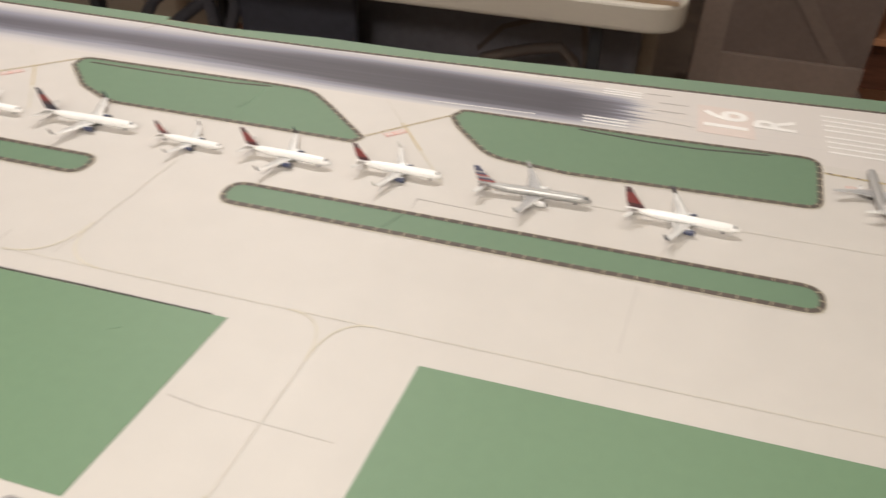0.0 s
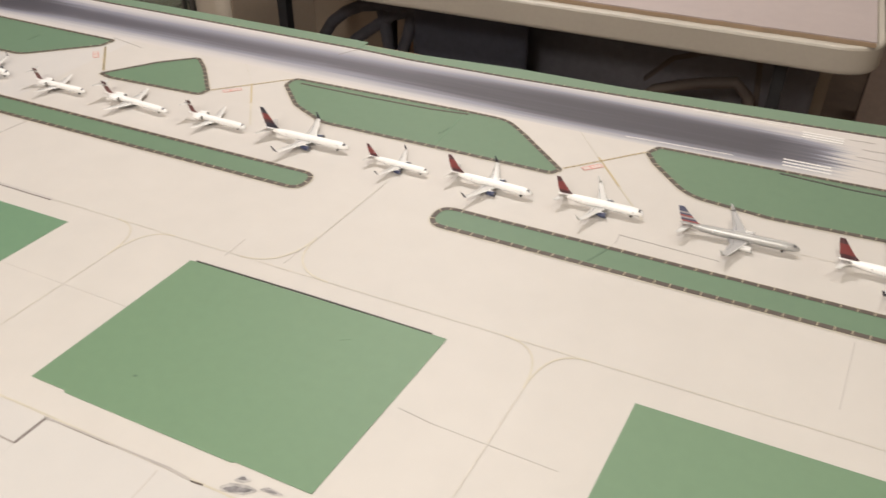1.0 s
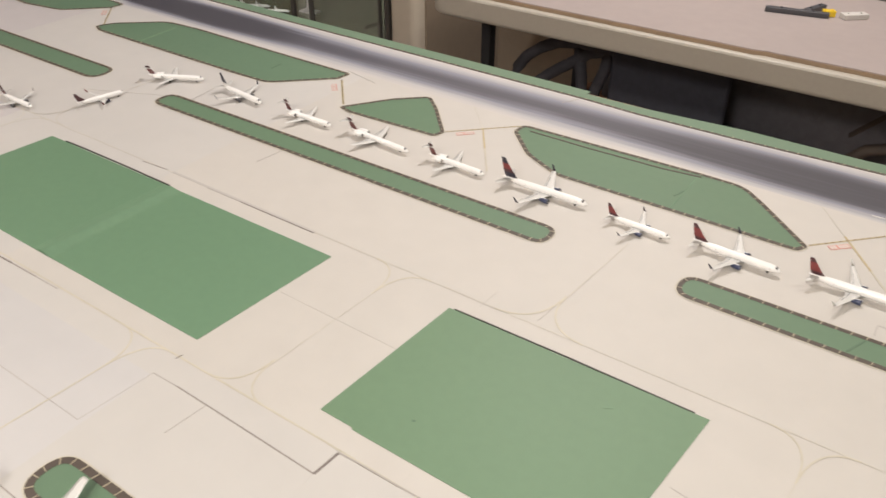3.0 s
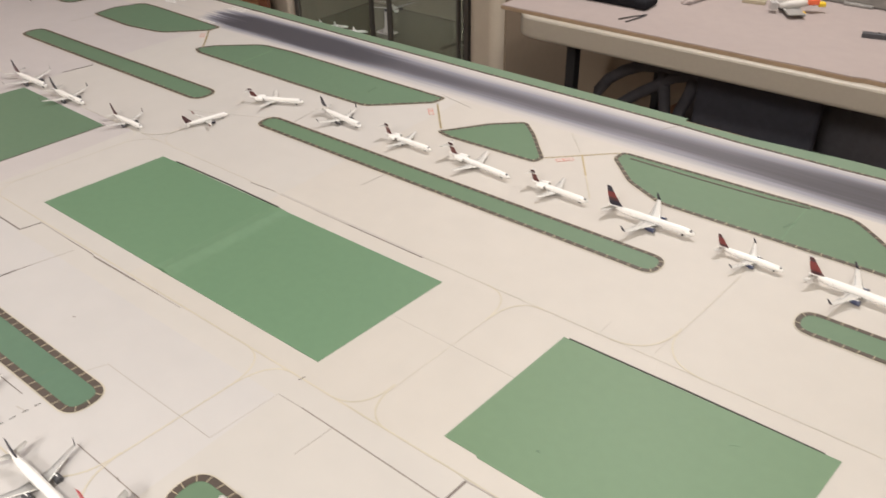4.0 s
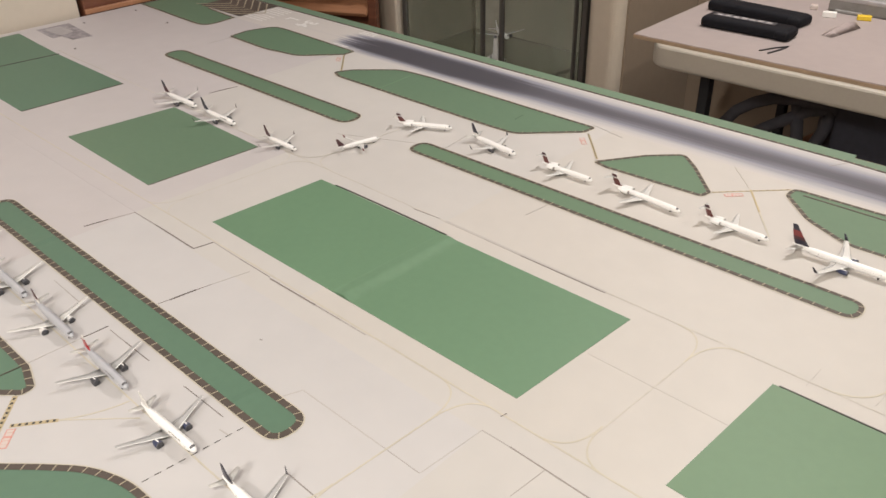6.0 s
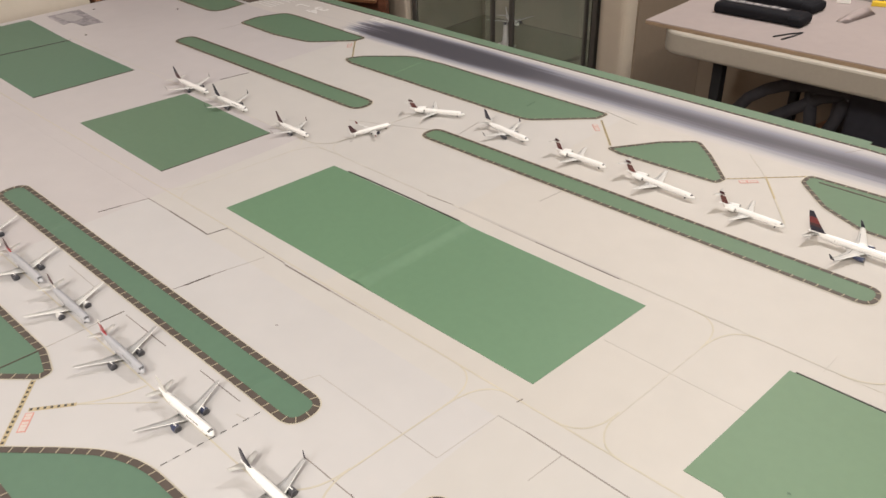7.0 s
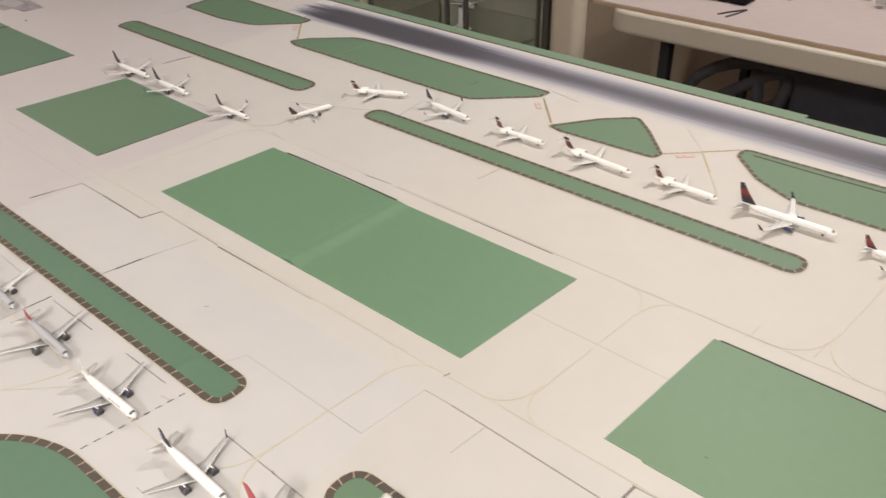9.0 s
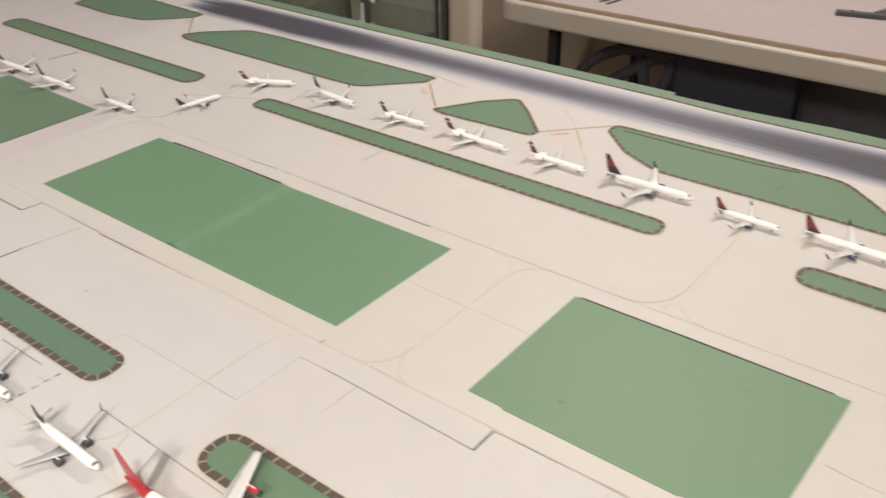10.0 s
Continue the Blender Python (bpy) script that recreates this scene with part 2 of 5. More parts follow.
def runway_material():
    """White printed paper with a long band of printed tyre rubber, streaked along x and densest near both ends."""
    m = bpy.data.materials.new("printed_runway_paper")
    m.use_nodes = True
    nt = m.node_tree
    b = nt.nodes["Principled BSDF"]
    b.inputs["Roughness"].default_value = 0.5

    def math_node(op, a, c=None, d=None, clamp=False):
        n = nt.nodes.new("ShaderNodeMath")
        n.operation, n.use_clamp = op, clamp
        for i, v in enumerate((a, c, d)):
            if v is None:
                continue
            if isinstance(v, (int, float)):
                n.inputs[i].default_value = v
            else:
                nt.links.new(v, n.inputs[i])
        return n.outputs[0]

    geo = nt.nodes.new("ShaderNodeNewGeometry")
    sep = nt.nodes.new("ShaderNodeSeparateXYZ")
    nt.links.new(geo.outputs["Position"], sep.inputs[0])
    x, y = sep.outputs[0], sep.outputs[1]
    streak_map = nt.nodes.new("ShaderNodeMapping")
    streak_map.inputs["Scale"].default_value = (5, 150, 1)
    nt.links.new(geo.outputs["Position"], streak_map.inputs[0])
    streak = nt.nodes.new("ShaderNodeTexNoise")
    streak.inputs["Scale"].default_value, streak.inputs["Detail"].default_value = 1.0, 3
    nt.links.new(streak_map.outputs[0], streak.inputs["Vector"])
    st = math_node("SUBTRACT", streak.outputs["Fac"], 0.5)
    xs = math_node("ADD", x, math_node("MULTIPLY", st, 0.15))
    along = nt.nodes.new("ShaderNodeMapRange")
    along.inputs[1].default_value, along.inputs[2].default_value = -1.785, 0.015
    nt.links.new(xs, along.inputs[0])
    ramp = nt.nodes.new("ShaderNodeValToRGB")
    els = ramp.color_ramp.elements
    # red: how dense the rubber is; green: half its width in units of 0.1 m; blue: how far its even core reaches
    stops = ((0.0, 0.0, 0.40, 0.3), (0.025, 0.70, 0.45, 0.35), (0.06, 1.05, 0.50, 0.38), (0.20, 1.08, 0.52, 0.38), (0.265, 1.0, 0.48, 0.3), (0.315, 0.87, 0.42, 0.05), (0.40, 0.83, 0.40, 0.0), (0.58, 0.83, 0.41, 0.0), (0.67, 0.86, 0.45, 0.1), (0.73, 0.95, 0.51, 0.25), (0.79, 1.0, 0.54, 0.32), (0.945, 1.0, 0.52, 0.35), (0.982, 0.7, 0.44, 0.3), (1.0, 0.0, 0.4, 0.3))
    els[0].position, els[0].color = stops[0][0], (*stops[0][1:], 1)
    els[1].position, els[1].color = stops[-1][0], (*stops[-1][1:], 1)
    for p, dense, wide, core in stops[1:-1]:
        e = els.new(p)
        e.color = (dense, wide, core, 1)
    nt.links.new(along.outputs[0], ramp.inputs[0])
    rgb = nt.nodes.new("ShaderNodeSeparateColor")
    nt.links.new(ramp.outputs[0], rgb.inputs[0])
    half = math_node("MULTIPLY", rgb.outputs[1], 0.1)
    off = math_node("ABSOLUTE", math_node("SUBTRACT", math_node("ADD", y, math_node("MULTIPLY", st, 0.016)), 0.968))
    d = math_node("DIVIDE", off, half)
    soft = nt.nodes.new("ShaderNodeMapRange")
    soft.interpolation_type = "SMOOTHSTEP"
    nt.links.new(rgb.outputs[2], soft.inputs[1])
    nt.links.new(math_node("SUBTRACT", 1.68, rgb.outputs[2]), soft.inputs[2])
    soft.inputs[3].default_value, soft.inputs[4].default_value = 1.0, 0.0
    nt.links.new(d, soft.inputs[0])
    fac = math_node("MULTIPLY", soft.outputs[0], math_node("ADD", rgb.outputs[0], math_node("MULTIPLY", st, 0.24)), clamp=True)
    ink = nt.nodes.new("ShaderNodeValToRGB")
    ie = ink.color_ramp.elements
    ie[0].position, ie[0].color = 0.0, (0.55, 0.515, 0.49, 1)
    ie[1].position, ie[1].color = 1.0, (0.066, 0.064, 0.078, 1)
    for p, c in ((0.2, (0.445, 0.432, 0.443, 1)), (0.5, (0.243, 0.244, 0.290, 1)), (0.8, (0.104, 0.101, 0.122, 1))):
        e = ie.new(p)
        e.color = c
    nt.links.new(fac, ink.inputs[0])
    nt.links.new(ink.outputs[0], b.inputs["Base Color"])
    return m


RUNWAY = runway_material()


def glass_material():
    m = bpy.data.materials.new("clear_cabinet_glass")
    m.use_nodes = True
    b = m.node_tree.nodes["Principled BSDF"]
    b.inputs["Base Color"].default_value = (0.86, 0.90, 0.86, 1)
    b.inputs["Transmission Weight"].default_value = 1.0
    b.inputs["Roughness"].default_value = 0.02
    b.inputs["IOR"].default_value = 1.45
    return m


GLASS = glass_material()


# ---- building helpers ----
def part(name, bm, mat, parent=None, label="", smooth=False, m=None):
    me = bpy.data.meshes.new(name)
    bmesh.ops.recalc_face_normals(bm, faces=bm.faces)
    bm.to_mesh(me)
    bm.free()
    for one in mat if isinstance(mat, (list, tuple)) else (mat,):
        me.materials.append(one)
    if smooth:
        me.polygons.foreach_set("use_smooth", [True] * len(me.polygons))
    ob = new(name, me)
    if m is not None:
        ob.matrix_world = m
    if parent is not None:
        ob.parent = parent
    if label:
        ob["label"] = label
    return ob


def empty(name, m, label, category, group="", kind=""):
    ob = new(name)
    ob.empty_display_size = 0.01
    ob.matrix_world = m
    return tagged(ob, label, category, group, kind)


def box(bm, x0, x1, y0, y1, z0, z1, bevel=0.0, segs=2):
    c = bmesh.ops.create_cube(bm, size=1.0)["verts"]
    bmesh.ops.transform(bm, verts=c, matrix=Matrix.LocRotScale(((x0 + x1) / 2, (y0 + y1) / 2, (z0 + z1) / 2), None, (x1 - x0, y1 - y0, z1 - z0)))
    if bevel:
        edges = list({e for v in c for e in v.link_edges})
        bmesh.ops.bevel(bm, geom=edges, offset=bevel, segments=segs, affect="EDGES", profile=0.5)
    return bm


def boxed(x0, x1, y0, y1, z0, z1, bevel=0.0, segs=2):
    return box(bmesh.new(), x0, x1, y0, y1, z0, z1, bevel, segs)


def rounded(corners, steps=7):
    """A closed outline from corners (x, y, radius), each one rounded by its radius."""
    out, n = [], len(corners)
    for i, (x, y, r) in enumerate(corners):
        p = Vector((x, y))
        a, b = Vector(corners[i - 1][:2]) - p, Vector(corners[(i + 1) % n][:2]) - p
        if r <= 0:
            out.append(p)
            continue
        half = a.angle(b) / 2
        cut = min(r / math.tan(half), 0.49 * a.length, 0.49 * b.length)
        p0, p1 = p + a.normalized() * cut, p + b.normalized() * cut
        for k in range(steps + 1):
            t = k / steps
            out.append(p0 * (1 - t) ** 2 + p * 2 * t * (1 - t) + p1 * t**2)
    return out


def inset(outline, w):
    """The outline moved inwards by w (outward if w is less than 0)."""
    n, out = len(outline), []
    area = sum(outline[i - 1].x * outline[i].y - outline[i].x * outline[i - 1].y for i in range(n))
    s = 1 if area > 0 else -1
    for i in range(n):
        d0, d1 = (outline[i] - outline[i - 1]), (outline[(i + 1) % n] - outline[i])
        if d0.length < 1e-7 or d1.length < 1e-7:
            d0 = d1 = outline[(i + 1) % n] - outline[i - 1]
        n0, n1 = Vector((-d0.y, d0.x)).normalized() * s, Vector((-d1.y, d1.x)).normalized() * s
        mid = n0 + n1
        mid = mid / max(0.35, mid.length_squared / 2) if mid.length > 1e-6 else n0
        out.append(outline[i] + mid * w)
    return out


def slab(bm, outline, z0, z1):
    top = [bm.verts.new((p.x, p.y, z1)) for p in outline]
    low = [bm.verts.new((p.x, p.y, z0)) for p in outline]
    bm.faces.new(top)
    for i in range(len(top)):
        bm.faces.new((top[i - 1], top[i], low[i], low[i - 1]))
    return bm


def ribbon(bm, points, w, z0, z1):
    """A flat line of width w along points."""
    pts = [Vector(p[:2]) for p in points]
    left, right = [], []
    for i, p in enumerate(pts):
        d = (pts[min(i + 1, len(pts) - 1)] - pts[max(i - 1, 0)]).normalized()
        side = Vector((-d.y, d.x)) * w / 2
        left.append(p + side)
        right.append(p - side)
    return slab(bm, left + right[::-1], z0, z1)


def bend(p0, p1, p2, steps=10):
    p0, p1, p2 = Vector(p0), Vector(p1), Vector(p2)
    return [p0 * (1 - t) ** 2 + p1 * 2 * t * (1 - t) + p2 * t * t for t in [k / steps for k in range(steps + 1)]]


def tube(bm, points, radius, segs=10):
    """A round bar along a path."""
    rings = []
    pts = [Vector(p) for p in points]
    for i, p in enumerate(pts):
        d = (pts[min(i + 1, len(pts) - 1)] - pts[max(i - 1, 0)]).normalized()
        u = d.cross(Vector((0, 0, 1)) if abs(d.z) < 0.9 else Vector((1, 0, 0))).normalized()
        v = d.cross(u)
        rings.append([bm.verts.new(p + (u * math.cos(a) + v * math.sin(a)) * radius) for a in [2 * math.pi * k / segs for k in range(segs)]])
    for a, b in zip(rings, rings[1:]):
        for k in range(segs):
            bm.faces.new((a[k - 1], a[k], b[k], b[k - 1]))
    bm.faces.new(rings[0])
    bm.faces.new(rings[-1])
    return bm


# ---- room ----
FLOOR_Z, CEIL_Z = -0.75, 1.66


def structure(name, bm, mat, label, category):
    return tagged(part(name, bm, mat), label, category, kind="structure")


structure("floor", boxed(-4.2, 2.8, -2.6, 4.3, FLOOR_Z - 0.1, FLOOR_Z), CARPET, "dark brown carpeted floor under the tables", "floor")
structure("ceiling", boxed(-4.2, 2.8, -2.6, 4.3, CEIL_Z, CEIL_Z + 0.1), CREAM, "plain cream painted ceiling of the room", "ceiling")
structure("wall_south", boxed(-4.2, 2.8, -2.72, -2.6, FLOOR_Z, CEIL_Z), CREAM, "plain cream painted wall behind the board", "wall")
structure("wall_east", boxed(2.8, 2.92, -2.6, 4.3, FLOOR_Z, CEIL_Z), CREAM, "plain cream painted wall", "wall")
structure("wall_west", boxed(-2.56, -2.44, -2.6, 0.668, FLOOR_Z, CEIL_Z), CREAM, "cream painted wall at the end of the board", "wall")
structure("wall_far_west", boxed(-4.32, -4.2, -2.6, 4.3, FLOOR_Z, CEIL_Z), CREAM, "plain cream painted wall beyond the wooden furniture", "wall")
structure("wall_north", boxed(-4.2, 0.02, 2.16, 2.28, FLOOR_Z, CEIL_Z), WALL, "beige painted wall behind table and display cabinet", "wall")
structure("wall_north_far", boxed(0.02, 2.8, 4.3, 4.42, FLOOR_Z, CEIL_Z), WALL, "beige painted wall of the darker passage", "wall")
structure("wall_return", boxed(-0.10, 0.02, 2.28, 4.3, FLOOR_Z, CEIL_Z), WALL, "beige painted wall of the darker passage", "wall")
structure("wall_pillar", boxed(-1.635, -1.528, 1.72, 2.158, FLOOR_Z, CEIL_Z, 0.030, 6), PILLAR, "cream painted wall pillar beside the display cabinet", "wall")
structure("wall_pillar_west", boxed(-2.530, -2.402, 1.72, 2.16, FLOOR_Z, CEIL_Z, 0.006), PILLAR, "cream painted wall pillar beside the display cabinet", "wall")
# Added panel in the darker wall colour: shade painted on the pillar's side.
structure("wall_pillar_shade_panel", boxed(-1.5278, -1.5220, 1.756, 2.158, FLOOR_Z, CEIL_Z), WALL, "darker beige panel standing in for the pillar's shaded side", "wall")

# ---- the airport layout board ----
layout = empty("airport_layout", pose(0, 0, 0), "large tabletop model airport board covered with printed paper", "model airport")
X0, X1, Y0, Y1 = -2.425, 0.95, -0.42, 1.068
part("baseboard", boxed(X0, X1, Y0, 1.055, -0.022, -0.0012), BOARD, layout, "brown fibreboard base")
for lx in (-2.3, -0.75, 0.85):
    for ly in (-0.34, 0.96):
        part("leg", boxed(lx - 0.02, lx + 0.02, ly - 0.02, ly + 0.02, FLOOR_Z, -0.022, 0.003), STEEL_BLACK, layout)

# paper sheets, butted with narrow uneven gaps
SHEETS = ((X0, -1.375, Y0, 0.236, 0), (-1.375, -1.226, Y0, 0.2365, 1), (-1.226, -0.737, Y0, 0.2323, 2), (-0.737, -0.534, Y0, 0.2323, 2), (-1.226, -0.534, 0.2323, 0.2615, 2), (-0.534, -0.20, Y0, 0.2605, 1), (-0.20, X1, Y0, 0.262, 0), (X0, -1.70, 0.236, 0.60, 1), (-1.70, -1.375, 0.236, 0.4995, 2), (-1.375, -1.226, 0.2365, 0.4995, 2), (-1.226, -1.03, 0.2615, 0.4995, 2), (-1.03, -0.47, 0.2615, 0.4985, 1), (-0.47, 0.05, 0.2605, 0.4985, 0), (0.05, X1, 0.262, 0.4985, 1), (X0, -1.70, 0.60, 0.9065, 0), (-1.70, -1.03, 0.4995, 0.9065, 0), (-1.03, -0.39, 0.4985, 0.9065, 0), (-0.39, 0.05, 0.4985, 0.9065, 0), (0.05, X1, 0.4985, 0.9065, 0))
for a, b, c, d, step in SHEETS:
    # Sheet tint by place, following how the light's colour shifts over the board.
    paper = PAPER_D if b < -1.37 else PAPER_B if b < -0.7 and d < 0.3 else PAPER_C if a > -1.04 and c > 0.2 else PAPER
    part("paper_sheet", boxed(a, b, c, d, -0.0012, 0.0001 * step), paper, layout)

# open seams and lifted sheet edges
SEAMS = (("d", 0.0020, (-1.320, 0.2360), (-1.2265, 0.2357)), ("m", 0.0013, (-1.376, 0.2350), (-1.320, 0.2360)), ("b", 0.0016, (-1.2265, 0.2357), (-1.2205, 0.262)), ("b", 0.0016, (-1.391, 0.169), (-1.384, 0.200)), ("m", 0.0011, (-1.384, 0.200), (-1.374, 0.236)), ("p", 0.0012, (-1.2205, 0.262), (-1.160, 0.2610)), ("d", 0.0011, (-1.160, 0.2610), (-1.097, 0.2606)), ("d", 0.0021, (-1.094, 0.2588), (-1.010, 0.2598)), ("m", 0.0014, (-1.010, 0.2598), (-0.965, 0.2602)), ("p", 0.0012, (-0.965, 0.2602), (-0.925, 0.2606)),
         ("d", 0.0010, (-1.149, 0.140), (-1.146, 0.156)), ("b", 0.0023, (-1.146, 0.154), (-1.141, 0.186)), ("d", 0.0011, (-1.141, 0.186), (-1.137, 0.205)), ("p", 0.001, (-1.137, 0.205), (-1.126, 0.252)), ("f", 0.0036, (-1.030, 0.5010), (-0.776, 0.5000)), ("p", 0.0010, (-0.960, 0.4988), (-0.900, 0.4984)), ("d", 0.0013, (-0.900, 0.4984), (-0.777, 0.4980)), ("d", 0.0011, (-1.088, 0.4975), (-1.041, 0.5010)), ("b", 0.0020, (-1.704, 0.568), (-1.694, 0.625)), ("f", 0.0010, (-0.905, 0.159), (-0.830, 0.159)), ("f", 0.0010, (-0.830, 0.159), (-0.790, 0.159)), ("p", 0.0007, (-0.790, 0.159), (-0.743, 0.1588)), ("f", 0.0008, (-0.743, 0.1588), (-0.737, 0.2345)), ("p", 0.0009, (-0.6645, 0.2345), (-0.6685, 0.192)), ("v", 0.0008, (-0.481, 0.508), (-0.477, 0.553)), ("v", 0.0006, (-0.541, 0.493), (-0.540, 0.527)),
         ("p", 0.0009, (-0.737, 0.2350), (-0.705, 0.2357)), ("m", 0.0014, (-0.705, 0.2357), (-0.660, 0.2350), (-0.534, 0.2323)), ("d", 0.0024, (-0.534, 0.2323), (-0.532, 0.2600)), ("p", 0.0015, (-0.532, 0.2600), (-0.514, 0.2616), (-0.4525, 0.2618)), ("b", 0.0014, (-0.393, 0.2596), (-0.3825, 0.2604)), ("v", 0.0016, (-0.421, 0.257), (-0.420, 0.225)),
         ("m", 0.0011, (-0.831, 0.0815), (-0.600, 0.0790)), ("m", 0.0010, (-1.144, 0.079), (-1.110, 0.0793)), ("d", 0.0011, (-1.110, 0.0793), (-1.062, 0.080)), ("d", 0.0009, (-1.000, 0.083), (-0.932, 0.084)), ("b", 0.0015, (-1.152, 0.081), (-1.1535, 0.050)), ("f", 0.001, (-0.905, 0.159), (-0.913, 0.140)), ("f", 0.0012, (-0.920, 0.072), (-0.908, 0.074)), ("p", 0.0012, (-1.192, 0.674), (-1.200, 0.734)), ("p", 0.0014, (-0.960, 0.585), (-0.955, 0.628)), ("p", 0.001, (-1.1535, 0.050), (-1.156, -0.054)), ("p", 0.0008, (-1.29, 0.082), (-1.21, 0.081)),
         ("f", 0.0012, (-0.197, 0.697), (-0.197, 0.680)), ("p", 0.0010, (-0.197, 0.697), (-0.096, 0.693)), ("f", 0.0008, (0.03, 0.62), (0.022, 0.53)), ("f", 0.0008, (-0.292, 0.385), (-0.262, 0.381)), ("v", 0.0006, (-0.262, 0.381), (-0.16, 0.378)), ("p", 0.001, (-1.07, 0.905), (-1.00, 0.890)), ("f", 0.001, (-1.98, 0.742), (-1.975, 0.83)),
         ("v", 0.0008, (-1.37, 0.60), (-1.22, 0.668)), ("v", 0.0006, (-0.728, 0.393), (-0.57, 0.391)))
for kind, w, *pts in SEAMS:
    part("open_seam", ribbon(bmesh.new(), pts, w, 0.0001, 0.00042), {"b": EDGE, "d": GAP, "m": GAP_MID, "p": GAP_PALE, "f": GAP_FAINT, "v": GAP_TRACE}[kind], layout)
part("open_seam", slab(bmesh.new(), [Vector(p) for p in ((-0.452, 0.2611), (-0.415, 0.2606), (-0.3935, 0.2592), (-0.3935, 0.2612), (-0.415, 0.2632), (-0.452, 0.2626))], 0.0001, 0.00042), GAP_PALE, layout, "sheet edge lifting towards its corner")
part("speck", ribbon(bmesh.new(), ((-0.7680, 0.0820), (-0.7640, 0.0800)), 0.0006, 0.0002, 0.0006), EDGE, layout, "small dark mark on the paper")
part("speck", ribbon(bmesh.new(), ((-1.0048, 0.1790), (-1.0022, 0.1808)), 0.0008, 0.0002, 0.0006), GAP, layout, "small dark fleck on the paper")
part("speck", ribbon(bmesh.new(), ((-0.7355, 0.2600), (-0.7340, 0.2670)), 0.0007, 0.0002, 0.0007), GAP, layout, "short dark stroke on the taxi line")


def ticks(outline, w, step, length):
    """Short cream strokes across an edge band."""
    bm = bmesh.new()
    total, todo = 0.0, step / 2
    n = len(outline)
    for i in range(n):
        a, b = outline[i], outline[(i + 1) % n]
        seg = (b - a).length
        while todo <= total + seg and seg > 1e-7:
            p = a + (b - a) * ((todo - total) / seg)
            d = (b - a).normalized()
            side = Vector((-d.y, d.x)) + d * 0.18
            ribbon(bm, (p, p + side * length), w, 0.0011, 0.0014)
            todo += step
        total += seg
    return bm


def grass_island(corners, band=0.0056, step=0.0145, edged=True, name="grass_patch", mat=GRASS):
    out = rounded(corners)
    area = sum(out[i - 1].x * out[i].y - out[i].x * out[i - 1].y for i in range(len(out)))
    if area < 0:
        out.reverse()
    patch = part(name, slab(bmesh.new(), out, 0.0001, 0.0007), mat, layout, "green printed grass area")
    if edged:
        bm = bmesh.new()
        inner = inset(out, band)
        v0 = [bm.verts.new((p.x, p.y, 0.0010)) for p in out]
        v1 = [bm.verts.new((p.x, p.y, 0.0010)) for p in inner]
        v2 = [bm.verts.new((p.x, p.y, 0.0001)) for p in out]
        for i in range(len(out)):
            bm.faces.new((v0[i - 1], v0[i], v1[i], v1[i - 1]))
            bm.faces.new((v2[i - 1], v2[i], v0[i], v0[i - 1]))
        part("edge_band", bm, EDGE, patch, "dark brown printed shoulder band")
        tagged(part("tick_marking", ticks(out, 0.0010, step, band), TICK, patch, "cream strokes across the band"), kind="stuff")
        bm = bmesh.new()
        rim = inset(out, -0.0016)
        v0 = [bm.verts.new((p.x, p.y, 0.00055)) for p in rim]
        v1 = [bm.verts.new((p.x, p.y, 0.00055)) for p in out]
        for i in range(len(out)):
            bm.faces.new((v0[i - 1], v0[i], v1[i], v1[i - 1]))
        part("edge_line", bm, TAXI, patch, "thin yellow printed edge line")
    return patch


def stadium(x0, x1, y0, y1):
    r = (y1 - y0) * 0.62
    return ((x0, y0, r), (x1, y0, r), (x1, y1, r), (x0, y1, r))


# islands beside the runway
grass_island(((-0.214, 0.886, 0.006), (-0.203, 0.908, 0.010), (0.05, 0.914, 0), (0.212, 0.921, 0.022), (0.203, 0.806, 0.022), (-0.06, 0.793, 0.05), (-0.150, 0.803, 0.06), (-0.199, 0.860, 0.01)))
grass_island(((-0.722, 0.866, 0.015), (-0.722, 0.894, 0.014), (-0.45, 0.900, 0), (-0.395, 0.899, 0.05), (-0.360, 0.868, 0.03), (-0.291, 0.801, 0.006), (-0.300, 0.786, 0.012), (-0.45, 0.786, 0), (-0.612, 0.785, 0.06), (-0.672, 0.815, 0.06)))
grass_island(((-0.987, 0.784, 0.006), (-0.938, 0.856, 0.02), (-0.893, 0.898, 0.014), (-0.857, 0.866, 0.02), (-0.803, 0.806, 0.006), (-0.806, 0.786, 0.012), (-0.96, 0.778, 0.01)))
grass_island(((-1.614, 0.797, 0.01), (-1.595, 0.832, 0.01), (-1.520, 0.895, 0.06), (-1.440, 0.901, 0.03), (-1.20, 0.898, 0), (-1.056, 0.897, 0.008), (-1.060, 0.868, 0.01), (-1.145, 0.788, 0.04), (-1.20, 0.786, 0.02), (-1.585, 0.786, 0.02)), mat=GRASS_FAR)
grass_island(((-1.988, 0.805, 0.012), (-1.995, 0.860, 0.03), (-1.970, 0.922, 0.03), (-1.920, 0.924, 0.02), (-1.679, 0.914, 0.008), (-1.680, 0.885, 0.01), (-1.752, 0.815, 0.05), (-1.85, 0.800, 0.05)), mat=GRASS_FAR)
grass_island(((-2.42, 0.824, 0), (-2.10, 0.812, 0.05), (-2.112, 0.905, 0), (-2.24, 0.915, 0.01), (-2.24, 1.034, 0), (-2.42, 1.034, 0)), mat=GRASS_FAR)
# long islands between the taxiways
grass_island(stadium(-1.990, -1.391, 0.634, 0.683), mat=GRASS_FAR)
grass_island(stadium(-1.238, -0.543, 0.630, 0.671))
grass_island(stadium(-0.388, 0.190, 0.629, 0.671))
